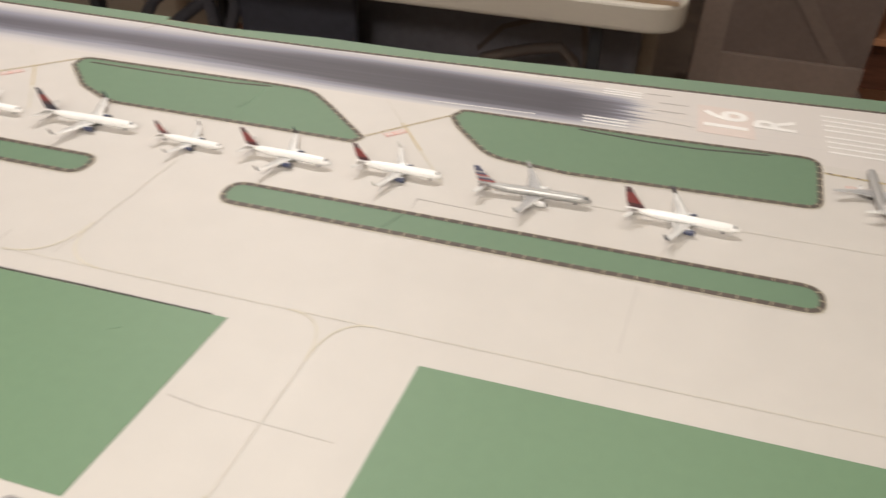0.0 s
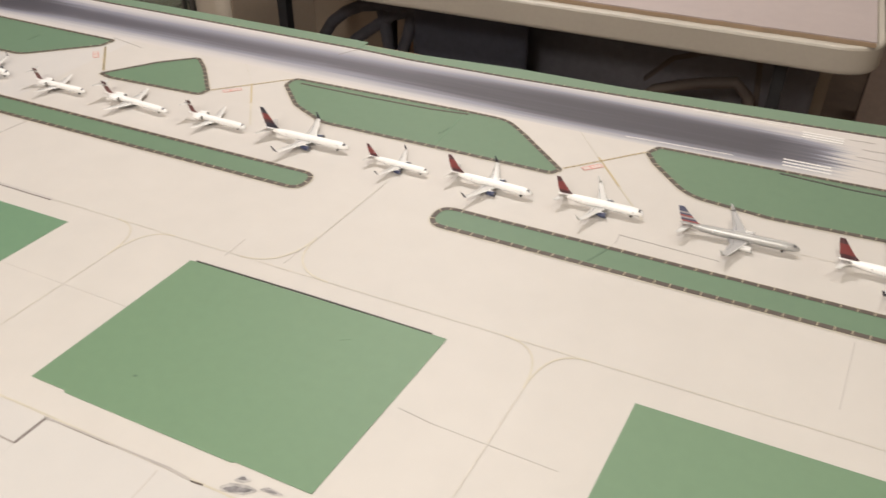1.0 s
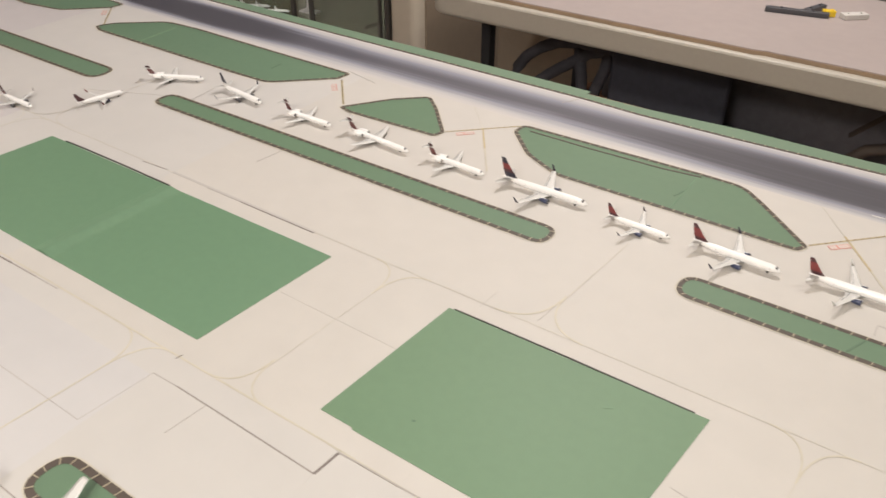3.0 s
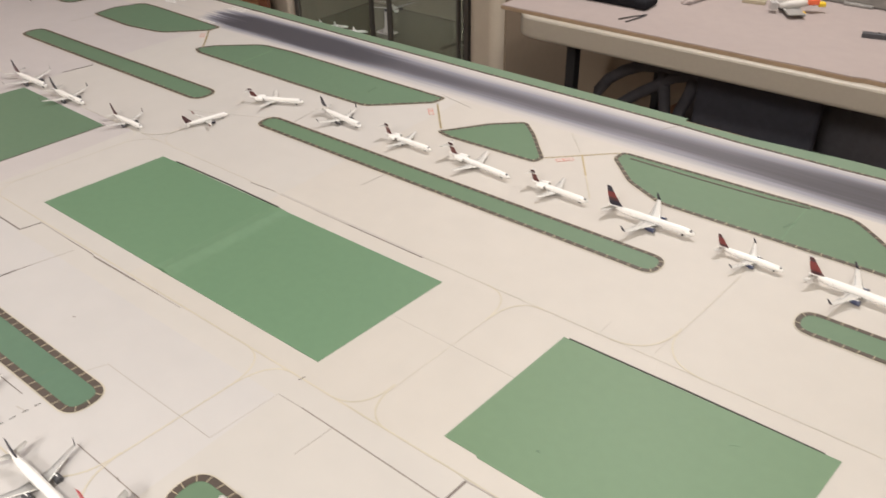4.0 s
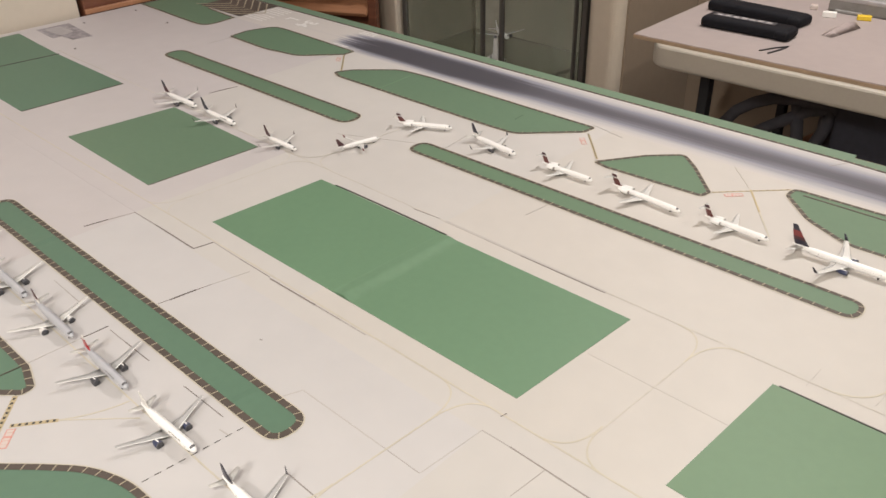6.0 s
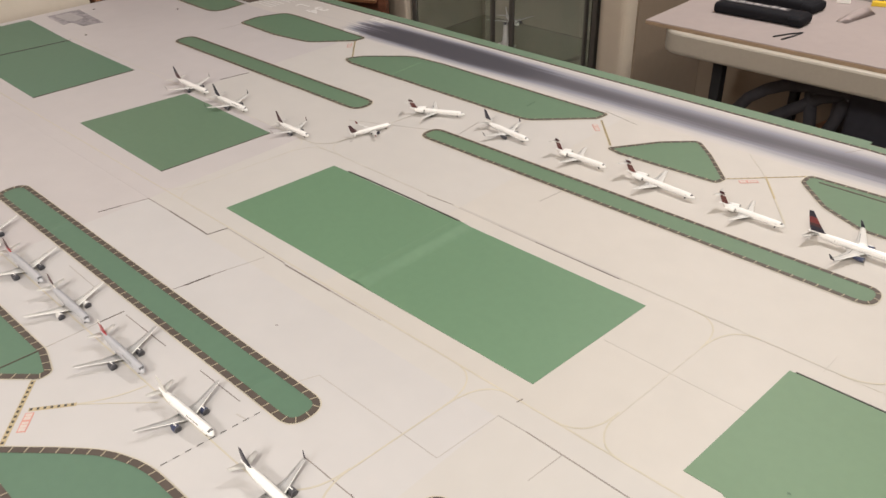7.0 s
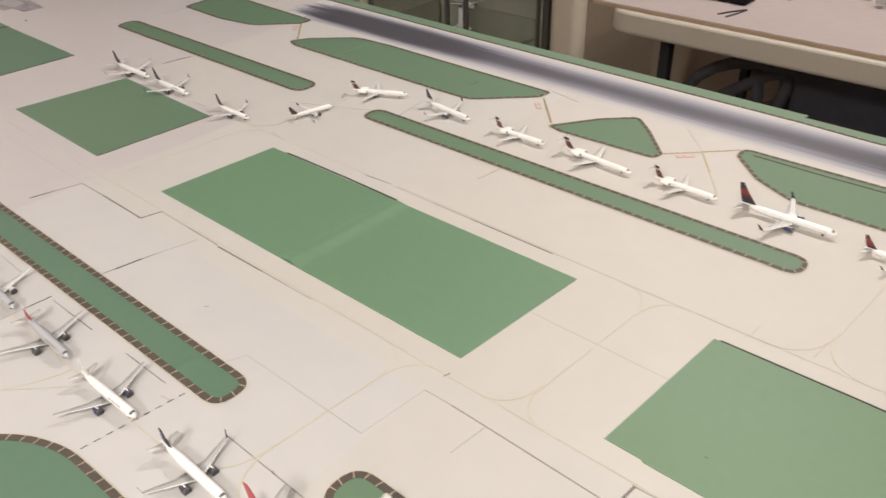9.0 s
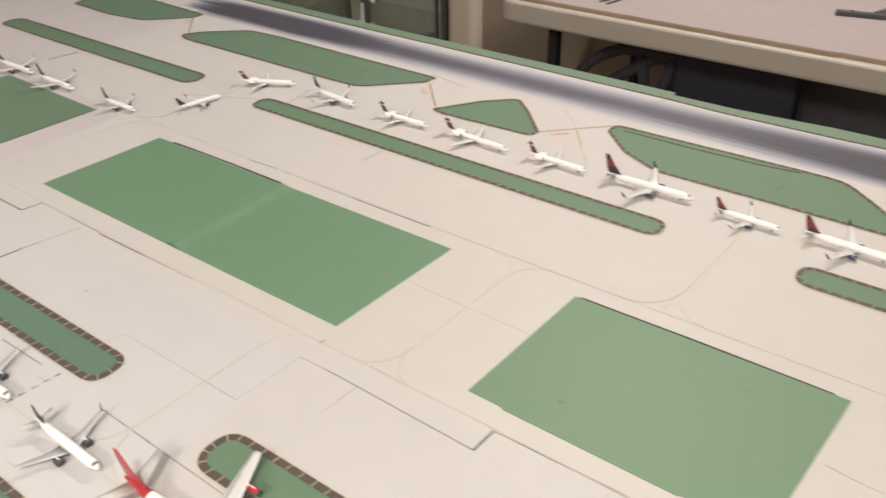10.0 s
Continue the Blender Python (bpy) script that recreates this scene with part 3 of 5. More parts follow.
grass_island(stadium(-1.556, -0.8655, 0.0938, 0.138), 0.0072, mat=GRASS_DEEP_DIM)
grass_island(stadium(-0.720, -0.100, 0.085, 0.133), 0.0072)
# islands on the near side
grass_island(((-1.90, -0.016, 0), (-1.150, -0.008, 0.03), (-1.110, -0.019, 0.010), (-1.109, -0.033, 0.008), (-1.22, -0.130, 0.01), (-1.90, -0.130, 0.01)), 0.0072, mat=GRASS_DEEP_DIM)
grass_island(((-1.068, -0.118, 0.008), (-1.003, -0.061, 0.12), (-0.967, -0.032, 0.12), (-0.924, -0.0155, 0.12), (-0.85, -0.0135, 0.12), (-0.20, -0.015, 0.01), (-0.20, -0.120, 0.01), (-1.050, -0.121, 0.008)), 0.0072, mat=GRASS_DEEP_DIM)
# plain green rectangles
PLAIN = (((-0.125, 0.468), (0.78, 0.468), (0.78, 0.284), (-0.140, 0.284)), ((-0.566, 0.473), (-0.291, 0.474), (-0.309, 0.286), (-0.374, 0.2868), (-0.377, 0.2852), (-0.540, 0.2868), (-0.542, 0.2888), (-0.578, 0.2892)), ((-1.256, 0.472), (-0.9960, 0.4725), (-1.0005, 0.2905), (-1.268, 0.2915)), ((-0.9960, 0.4725), (-0.727, 0.473), (-0.740, 0.290), (-1.0005, 0.2905)), ((-1.690, 0.486), (-1.427, 0.481), (-1.437, 0.291), (-1.709, 0.295)), ((-2.168, 0.489), (-1.882, 0.488), (-1.888, 0.292), (-2.190, 0.297)), ((-2.400, 0.500), (-2.172, 0.489), (-2.194, 0.297), (-2.400, 0.300)))
for pts in PLAIN:
    # Green chosen by x; the far end's tone includes its weaker light.
    grass_island([(x, y, 0) for x, y in pts], edged=False, mat=GRASS_DEEP_DIM if pts[0][0] < -2.0 else GRASS_FAR if pts[0][0] < -1.4 else GRASS_MID if pts[0][0] < -0.9 else GRASS_LIGHT)
part("lifted_edge", ribbon(bmesh.new(), ((-0.560, 0.4742), (-0.43, 0.4752), (-0.305, 0.4744)), 0.0016, 0.0002, 0.0010), INK, layout, "dark lifted edge of a green sheet")
part("lifted_edge", ribbon(bmesh.new(), ((-2.170, 0.492), (-2.192, 0.297)), 0.004, 0.0007, 0.0012), INK, layout)
part("lifted_edge", ribbon(bmesh.new(), ((-0.702, 0.8800), (-0.60, 0.8800), (-0.50, 0.8835), (-0.450, 0.8900)), 0.0028, 0.0007, 0.0012), EDGE, layout)
part("lifted_edge", ribbon(bmesh.new(), ((-0.060, 0.9015), (0.02, 0.8965), (0.08, 0.8985), (0.155, 0.9090)), 0.0026, 0.0007, 0.0012), INK, layout)
part("lifted_edge", ribbon(bmesh.new(), ((-1.154, -0.014), (-1.157, -0.075)), 0.0015, 0.0007, 0.0013), EDGE, layout)
part("lifted_edge", ribbon(bmesh.new(), ((-1.225, 0.4735), (-1.19, 0.4744), (-1.10, 0.4750), (-1.004, 0.4740)), 0.0019, 0.0002, 0.0012), INK, layout)
part("lifted_edge", ribbon(bmesh.new(), ((-1.882, 0.488), (-1.888, 0.292)), 0.0022, 0.0002, 0.0010), EDGE, layout)
part("lifted_edge", ribbon(bmesh.new(), ((-1.427, 0.481), (-1.437, 0.291)), 0.0012, 0.0002, 0.0010), EDGE, layout)


def paper_fold(a, b, half, height, mat):
    """A low rounded ridge where a sheet was once folded."""
    a, b = Vector(a), Vector(b)
    side = Vector((-(b - a).y, (b - a).x)).normalized()
    bm = bmesh.new()
    rows = []
    for k in range(-8, 9):
        u = k / 8
        z = 0.00072 + height * (0.5 + 0.5 * math.cos(math.pi * u)) * (1.0 if u < 0 else 1.0 - 0.5 * u)
        rows.append([bm.verts.new((p + side * half * u).to_3d() + Vector((0, 0, z))) for p in (a, a.lerp(b, 0.5), b)])
    for p, q in zip(rows, rows[1:]):
        for i in range(2):
            bm.faces.new((p[i], p[i + 1], q[i + 1], q[i]))
    return part("crease", bm, mat, layout, "soft fold across the green sheet", True)


paper_fold((-0.9950, 0.4718), (-0.9995, 0.2916), 0.018, 0.0019, GRASS_CREASE)
paper_fold((-1.392, 0.1305), (-1.394, 0.1015), 0.012, 0.0007, GRASS_DEEP_DIM)
paper_fold((-0.935, 0.1300), (-0.941, 0.1015), 0.010, 0.0007, GRASS_DEEP_DIM)
part("crease", ribbon(bmesh.new(), ((-0.461, 0.824), (-0.456, 0.842)), 0.0024, 0.0007, 0.0011), GRASS_FOLD, layout)
part("crease", ribbon(bmesh.new(), ((-0.454, 0.794), (-0.454, 0.892)), 0.0014, 0.0007, 0.0010), GRASS_MID, layout)
part("crease", ribbon(bmesh.new(), ((-1.182, 0.838), (-1.184, 0.862)), 0.0026, 0.0007, 0.0010), GRASS_FOLD, layout)
part("crease", ribbon(bmesh.new(), ((-1.473, 0.792), (-1.478, 0.880)), 0.004, 0.0007, 0.0010), GRASS_PALE, layout)
part("speck", ribbon(bmesh.new(), ((-0.5035, 0.3245), (-0.5005, 0.3255)), 0.002, 0.0007, 0.0010), GRASS_FOLD, layout)
part("scratch", ribbon(bmesh.new(), ((-0.374, 0.434), (-0.366, 0.439)), 0.0022, 0.0007, 0.0010), GRASS_PALE, layout)
part("crease", ribbon(bmesh.new(), ((-0.202, 0.664), (-0.214, 0.637)), 0.0022, 0.0007, 0.0010), GRASS_FOLD, layout)

# runway
# the far edge of the runway sheets: x, y, and the width of the green verge beyond
FAR_EDGE = ((-2.425, 1.0385, 0.031), (-1.75, 1.0350, 0.031), (-1.35, 1.0300, 0.030), (-0.6945, 1.0285, 0.0325), (-0.60, 1.0240, 0.026), (-0.445, 1.0270, 0.037), (-0.28, 1.0350, 0.030), (-0.13, 1.0420, 0.036), (0.051, 1.0530, 0.039), (0.306, 1.0710, 0.039), (0.95, 1.1180, 0.039))
part("runway", slab(bmesh.new(), [Vector((-2.11, 0.9065)), Vector((0.94, 0.9065))] + [Vector((x, y + 0.0005)) for x, y, _ in FAR_EDGE[:0:-1]] + [Vector((-2.11, 1.0372))], -0.0012, 0.0), RUNWAY, layout, "white printed runway with dark tyre marks")
part("runway_sheet_end", boxed(X0, -2.1105, 0.9065, 1.0375, -0.0012, 0.0002), PAPER_B, layout)
part("open_seam", ribbon(bmesh.new(), ((-0.712, 0.998), (-0.6945, 1.0285)), 0.0012, 0.0002, 0.0005), GAP_PALE, layout)
for rows, trim, top in ((FAR_EDGE[:4], 0.0, 0.001), (FAR_EDGE[3:], 0.011, 0.0006)):
    edge = [Vector(p[:2]) for p in rows]
    inner = [p + Vector((0, 0.0042)) for p in edge]
    outer = [Vector((x, y + wide - (trim if k == 0 else 0.0))) for k, (x, y, wide) in enumerate(rows)]
    verge = part("grass_verge", slab(bmesh.new(), inner + outer[::-1], -0.0012, top), VERGE, layout, "narrow green printed verge along the board edge")
    part("edge_band", slab(bmesh.new(), edge + inner[::-1], -0.001, 0.0008), EDGE, verge)
    bm = bmesh.new()
    for p, q in zip(edge, edge[1:]):
        n = int((q - p).length / 0.0145)
        for k in range(n):
            c = p.lerp(q, (k + 0.4) / n)
            ribbon(bm, (c + Vector((0, 0.0003)), c + Vector((0.001, 0.0047))), 0.0011, 0.0009, 0.0011)
    tagged(part("tick_marking", bm, TICK, verge), kind="stuff")


def stripes(name, x0, x1, ys, w, label):
    for y in ys:
        part(name, boxed(x0, x1, y - w / 2, y + w / 2, 0.0002, 0.0006), WHITE_INK, layout, label)


stripes("threshold_stripe", 0.222, 0.305, (0.941, 0.954, 0.967, 0.980, 0.998, 1.011, 1.024, 1.037), 0.0036, "white runway threshold stripe")
stripes("threshold_stripe", -2.105, -2.035, (0.930, 0.942, 0.954, 0.966, 0.984, 0.996, 1.008, 1.020), 0.0036, "white runway threshold stripe")
stripes("touchdown_stripe", -0.060, -0.006, (0.926, 0.934, 0.942), 0.0028, "white touchdown zone stripe")
stripes("touchdown_stripe", -0.045, 0.004, (1.014, 1.021, 1.028), 0.0028, "white touchdown zone stripe")
stripes("touchdown_stripe", -1.765, -1.715, (0.918, 0.926), 0.0028, "white touchdown zone stripe")
stripes("touchdown_stripe", -1.775, -1.725, (1.012, 1.020, 1.028), 0.0028, "white touchdown zone stripe")
for pts in (((-0.246, 0.9185), (-0.117, 0.9255)), ((-0.183, 1.033), (-0.057, 1.0355))):
    part("edge_stripe", ribbon(bmesh.new(), pts, 0.0013, 0.0002, 0.0006), WHITE_INK, layout, "thin white runway edge stripe")
part("number_panel", boxed(0.074, 0.141, 0.944, 1.020, 0.00025, 0.0004), PINK, layout, "faintly pink printed panel")
for p in (((0.02, 0.985), (0.06, 0.986)), ((0.025, 1.008), (0.062, 1.010)), ((-0.0, 0.958), (0.07, 0.953)), ((0.01, 1.03), (0.04, 1.032))):
    part("tyre_streak", ribbon(bmesh.new(), p, 0.0011, 0.0003, 0.0005), GAP_PALE, layout)


def painted_text(words, x, y, size, turn, stretch, mat):
    cu = bpy.data.curves.new("runway_number", "FONT")
    cu.body, cu.size, cu.align_x, cu.align_y, cu.extrude = words, size, "CENTER", "CENTER", 0.0002
    cu.offset = 0.0012
    tmp = new("runway_number", cu)
    deps = bpy.context.evaluated_depsgraph_get()
    me = bpy.data.meshes.new_from_object(tmp.evaluated_get(deps))
    bpy.data.objects.remove(tmp)
    ob = new("runway_number", me)
    me.materials.clear()
    me.materials.append(mat)
    ob.matrix_world = pose(x, y, 0.0006, 0, 0, turn) @ Matrix.Diagonal((stretch, 1, 1, 1))
    ob.parent = layout
    ob["label"] = "white painted runway number"
    return ob


painted_text("16", 0.110, 0.983, 0.072, 90, 0.85, WHITE_INK)
painted_text("R", 0.167, 0.990, 0.068, 90, 0.75, WHITE_INK)
painted_text("34", -1.930, 0.982, 0.056, -90, 0.85, WHITE_INK)
painted_text("L", -1.988, 0.985, 0.050, -90, 0.8, WHITE_INK)

# blast pad with chevrons
pad = part("blast_pad", boxed(-2.285, -2.111, 0.918, 1.0345, 0.0008, 0.0012), EDGE, layout, "dark printed blast pad with pale chevrons")
for k in range(6):
    x = -2.262 + k * 0.030
    bm = ribbon(bmesh.new(), ((x - 0.04, 0.916), (x + 0.03, 0.974), (x - 0.04, 1.032)), 0.0036, 0.0012, 0.0015)
    part("chevron", bm, TICK, pad)

# taxiway lines
LINES = []


def taxi_line(pts, w=0.0019, mat=TAXI, name="taxi_line"):
    LINES.append(name)
    return part(name, ribbon(bmesh.new(), pts, w, 0.0003, 0.00040 + 0.000004 * len(LINES)), mat, layout)


for pts in (((-2.2, 0.503), (-1.70, 0.501), (0.9, 0.4992)), ((-2.2, 0.262), (-1.2, 0.2642), (-0.55, 0.2633), (-0.36, 0.2605), (-0.25, 0.2618), (0.9, 0.2633)), ((-0.14, 0.7395), (0.30, 0.741), (0.9, 0.741)), ((-1.9, 0.037), (-0.10, 0.037))):
    taxi_line(pts, 0.0014 if pts[0][1] > 0.7 else 0.0017, TAXI_FAINT if pts[0][1] > 0.4 else TAXI)


def junction(stem, left, right, y, mat=TAXI, w=0.0017):
    """Two curves that lead from a stem's end into the line at y."""
    for x in (left, right):
        taxi_line(bend((stem[0] - 0.001, stem[1] - 0.014 * (1 if y > stem[1] else -1)), (stem[0] + 0.06 * (y - stem[1]), y), (x, y)), w, mat)


for low, high, mat in (((-1.358, 0.302), (-1.346, 0.460), TAXI_FAINT), ((-0.656, 0.299), (-0.646, 0.460), TAXI), ((-0.221, 0.299), (-0.210, 0.460), TAXI)):
    taxi_line((low, high), 0.0016, TAXI_FAINT)
    junction(high, high[0] - 0.037, high[0] + 0.038, 0.4998, mat)
    junction(low, low[0] - 0.041, low[0] + 0.033, 0.2635, mat)
taxi_line(((-0.782, 0.2235), (-0.790, 0.085)), 0.0017)
junction((-0.782, 0.2235), -0.820, -0.746, 0.2638)
taxi_line(bend((-0.790, 0.100), (-0.790, 0.040), (-0.850, 0.038)))
taxi_line(bend((-0.790, 0.100), (-0.790, 0.040), (-0.735, 0.038)))
taxi_line(((-0.476, 0.540), (-0.464, 0.690)), 0.0016, TAXI_FAINT)
for side in (-1, 1):
    taxi_line(bend((-0.476, 0.560), (-0.478, 0.502), (-0.477 + side * 0.050, 0.4995)))
    taxi_line(bend((-1.315, 0.545), (-1.32, 0.503), (-1.316 + side * 0.040, 0.502)), 0.0016, TAXI_FAINT)
taxi_line(((-1.315, 0.545), (-1.300, 0.72)), 0.0014, TAXI_FAINT)
# exits towards the runway
for x0, y0, x1, y1, xm, ym in ((-0.292, 0.806, -0.214, 0.887, -0.06, 0), (-0.804, 0.807, -0.722, 0.888, 0, 0)):
    part("hold_line", ribbon(bmesh.new(), ((x0, y0), (x1, y1)), 0.0024, 0.0003, 0.0005), HOLD, layout, "yellow and black holding line")
    bm = bmesh.new()
    for k in range(12):
        a = Vector((x0, y0)).lerp(Vector((x1, y1)), (k + 0.2) / 12)
        c = Vector((x0, y0)).lerp(Vector((x1, y1)), (k + 0.55) / 12)
        ribbon(bm, (a, c), 0.0011, 0.0006, 0.0008)
    tagged(part("dash_marking", bm, DASH, layout), kind="stuff")
for pts in (((-0.300, 0.905), (-0.262, 0.850)), ((-0.815, 0.905), (-0.765, 0.850))):
    taxi_line(pts, 0.0016, TAXI_FAINT)
for pts in (((-0.262, 0.850), (-0.182, 0.735)), ((-0.765, 0.850), (-0.690, 0.742))):
    taxi_line((pts[0], Vector(pts[0]).lerp(Vector(pts[1]), 0.5)), 0.0026, HOLD)
    taxi_line((Vector(pts[0]).lerp(Vector(pts[1]), 0.5), pts[1]), 0.0022)
for pts in (((-1.052, 0.868), (-0.987, 0.796)), ((-1.680, 0.884), (-1.606, 0.812)), ((0.212, 0.888), (0.40, 0.878))):
    taxi_line(pts, 0.0036, HOLD, "hold_line")
    bm = bmesh.new()
    for k in range(13):
        ribbon(bm, [Vector(pts[0]).lerp(Vector(pts[1]), (k + f) / 13) for f in (0.2, 0.6)], 0.0016, 0.0008, 0.0010)
    tagged(part("dash_marking", bm, INK, layout), kind="stuff")
# near side holding line
part("hold_line", ribbon(bmesh.new(), ((-1.116, -0.034), (-1.044, -0.096)), 0.0052, 0.0003, 0.0005), HOLD, layout, "yellow and black holding line")
part("hold_line", ribbon(bmesh.new(), ((-1.073, -0.059), (-1.046, -0.024)), 0.0046, 0.0003, 0.0005), HOLD, layout, "yellow and black holding line")
taxi_line(bend((-1.046, -0.024), (-1.025, 0.005), (-1.02, 0.035)), 0.0016)
taxi_line(((-1.046, -0.024), (-0.99, 0.030)), 0.0012)
bm = bmesh.new()
for k in range(14):
    a, c = Vector((-1.116, -0.034)).lerp(Vector((-1.044, -0.096)), (k + 0.2) / 14), Vector((-1.116, -0.034)).lerp(Vector((-1.044, -0.096)), (k + 0.65) / 14)
    ribbon(bm, (a, c), 0.0026, 0.0006, 0.0008)
for k in range(7):
    a, c = Vector((-1.073, -0.059)).lerp(Vector((-1.046, -0.024)), (k + 0.2) / 7), Vector((-1.073, -0.059)).lerp(Vector((-1.046, -0.024)), (k + 0.6) / 7)
    ribbon(bm, (a, c), 0.0030, 0.0006, 0.0008)
tagged(part("dash_marking", bm, INK, layout, "black dashes on the yellow holding line"), kind="stuff")
bm = bmesh.new()
for k in range(9):
    y = -0.010 + k * 0.0115
    xd = -0.9148 + 0.1 * (y + 0.004)
    ribbon(bm, ((xd, y), (xd + 0.0006, y + 0.0062)), 0.0008, 0.0003, 0.0006)
tagged(part("dash_marking", bm, INK, layout, "dashed black stand limit line"), kind="stuff")


def red_sign(x, y, turn, length=0.026, width=0.0085):
    m = pose(x, y, 0, 0, 0, turn)
    sign = part("painted_sign", boxed(-length / 2, length / 2, -width / 2, width / 2, 0.0003, 0.0005), RED_INK, layout, "small red and white printed holding sign", m=m)
    for a, b in ((-0.45, -0.31), (-0.29, -0.13), (-0.03, 0.09), (0.12, 0.27), (0.29, 0.45)):
        bar = part("sign_bar", boxed(length * a, length * b, -width * 0.36, width * 0.36, 0.0005, 0.0007), PINK, sign)
        bar.matrix_parent_inverse = Matrix()
    return sign


for x, y, turn in ((-0.262, 0.823, 45), (-0.776, 0.820, 45), (-1.042, 0.838, -45), (-1.668, 0.858, -45), (0.245, 0.862, 0), (-1.058, -0.068, -41)):
    red_sign(x, y, turn)

# a smudged grey print beside the corner of a green sheet
for pts, mat in ((((-0.372, 0.2640), (-0.368, 0.2618), (-0.352, 0.2655), (-0.343, 0.2728), (-0.354, 0.2735), (-0.366, 0.2705)), SMUDGE), (((-0.367, 0.2720), (-0.362, 0.2802), (-0.353, 0.2785), (-0.358, 0.2738)), SMUDGE), (((-0.3455, 0.2736), (-0.340, 0.2782), (-0.325, 0.2772), (-0.333, 0.2740)), SMUDGE), (((-0.3695, 0.2635), (-0.362, 0.2632), (-0.351, 0.2680), (-0.347, 0.2722), (-0.362, 0.2690)), SMUDGE_DARK), (((-0.3645, 0.2745), (-0.3610, 0.2790), (-0.3555, 0.2768)), SMUDGE_DARK), (((-0.343, 0.2748), (-0.336, 0.2768), (-0.329, 0.2762), (-0.335, 0.2748)), SMUDGE_DARK)):
    top = 0.0005 if mat is SMUDGE else 0.0007
    part("smudged_print", slab(bmesh.new(), rounded([(x, y, 0.002) for x, y in pts], 5), 0.0003, top), mat, layout, "small grey smudged print")

# grey photo print and pin marks near the far end
photo = part("photo_print", slab(bmesh.new(), [Vector(p) for p in ((-2.395, 0.540), (-2.392, 0.617), (-2.243, 0.604), (-2.250, 0.560), (-2.300, 0.556), (-2.296, 0.535))], 0.0003, 0.0007), PHOTO, layout, "grey printed photograph lying on the paper")
part("pale_patch", slab(bmesh.new(), rounded(((-2.385, 0.552, 0.01), (-2.300, 0.556, 0.01), (-2.310, 0.592, 0.01), (-2.380, 0.590, 0.01))), 0.0007, 0.0009), PHOTO_PALE, photo)
for x, y in ((-2.364, 0.642), (-2.370, 0.783), (-2.203, 0.774), (-2.179, 0.532)):
    part("pin_mark", slab(bmesh.new(), rounded(((x - 0.003, y - 0.002, 0.002), (x + 0.003, y - 0.002, 0.002), (x + 0.003, y + 0.002, 0.002), (x - 0.003, y + 0.002, 0.002)), 3), 0.0003, 0.0012), EDGE, layout)


# ---- model airliners ----
def loft(bm, stations, mats=None, strips=()):
    """Joins closed sections of equal length; mats gives the material slot of each band."""
    rings = [[bm.verts.new(p) for p in s] for s in stations]
    for k, (a, b) in enumerate(zip(rings, rings[1:])):
        for i in range(len(a)):
            f = bm.faces.new((a[i - 1], a[i], b[i], b[i - 1]))
            if mats:
                f.material_index = mats[min(k, len(mats) - 1)]
            elif i in strips:
                f.material_index = 1
    for r, k in ((rings[0], 0), (rings[-1], -1)):
        f = bm.faces.new(r)
        if mats:
            f.material_index = mats[k]
    return bm


def foil(le, chord, thick, up):
    """A wing section: from its leading edge backwards along -x, thick along up."""
    le, up = Vector(le), Vector(up)
    shape = ((0, 0), (0.12, 0.8), (0.35, 1.0), (0.7, 0.55), (1.0, 0.08), (1.0, -0.08), (0.7, -0.4), (0.35, -0.7), (0.08, -0.5))
    return [le + Vector((-chord * a, 0, 0)) + up * (thick * b / 2) for a, b in shape]


FUSE = ((0.0, 0.05), (0.006, 0.24), (0.018, 0.46), (0.035, 0.66), (0.060, 0.84), (0.090, 0.95), (0.125, 1.0), (0.66, 1.0), (0.74, 0.93), (0.82, 0.76), (0.89, 0.55), (0.95, 0.34), (0.985, 0.20), (1.0, 0.10))


def fuse_at(s):
    for (a, ra), (b, rb) in zip(FUSE, FUSE[1:]):
        if s <= b:
            return ra + (rb - ra) * (s - a) / (b - a)
    return FUSE[-1][1]


def fuse_shift(s, rel):
    """How far the section's centre lies off the axis, in radii."""
    return -0.20 * (1 - s / 0.125) ** 2 if s < 0.125 else (0.62 * (1 - rel) if s > 0.5 else 0.0)


def ribbon_3d(points, w):
    bm = bmesh.new()
    rows = [[bm.verts.new(p + Vector((d, 0, 0))) for d in (-w, w)] for p in points]
    for a, b in zip(rows, rows[1:]):
        bm.faces.new((a[0], a[1], b[1], b[0]))
    return bm


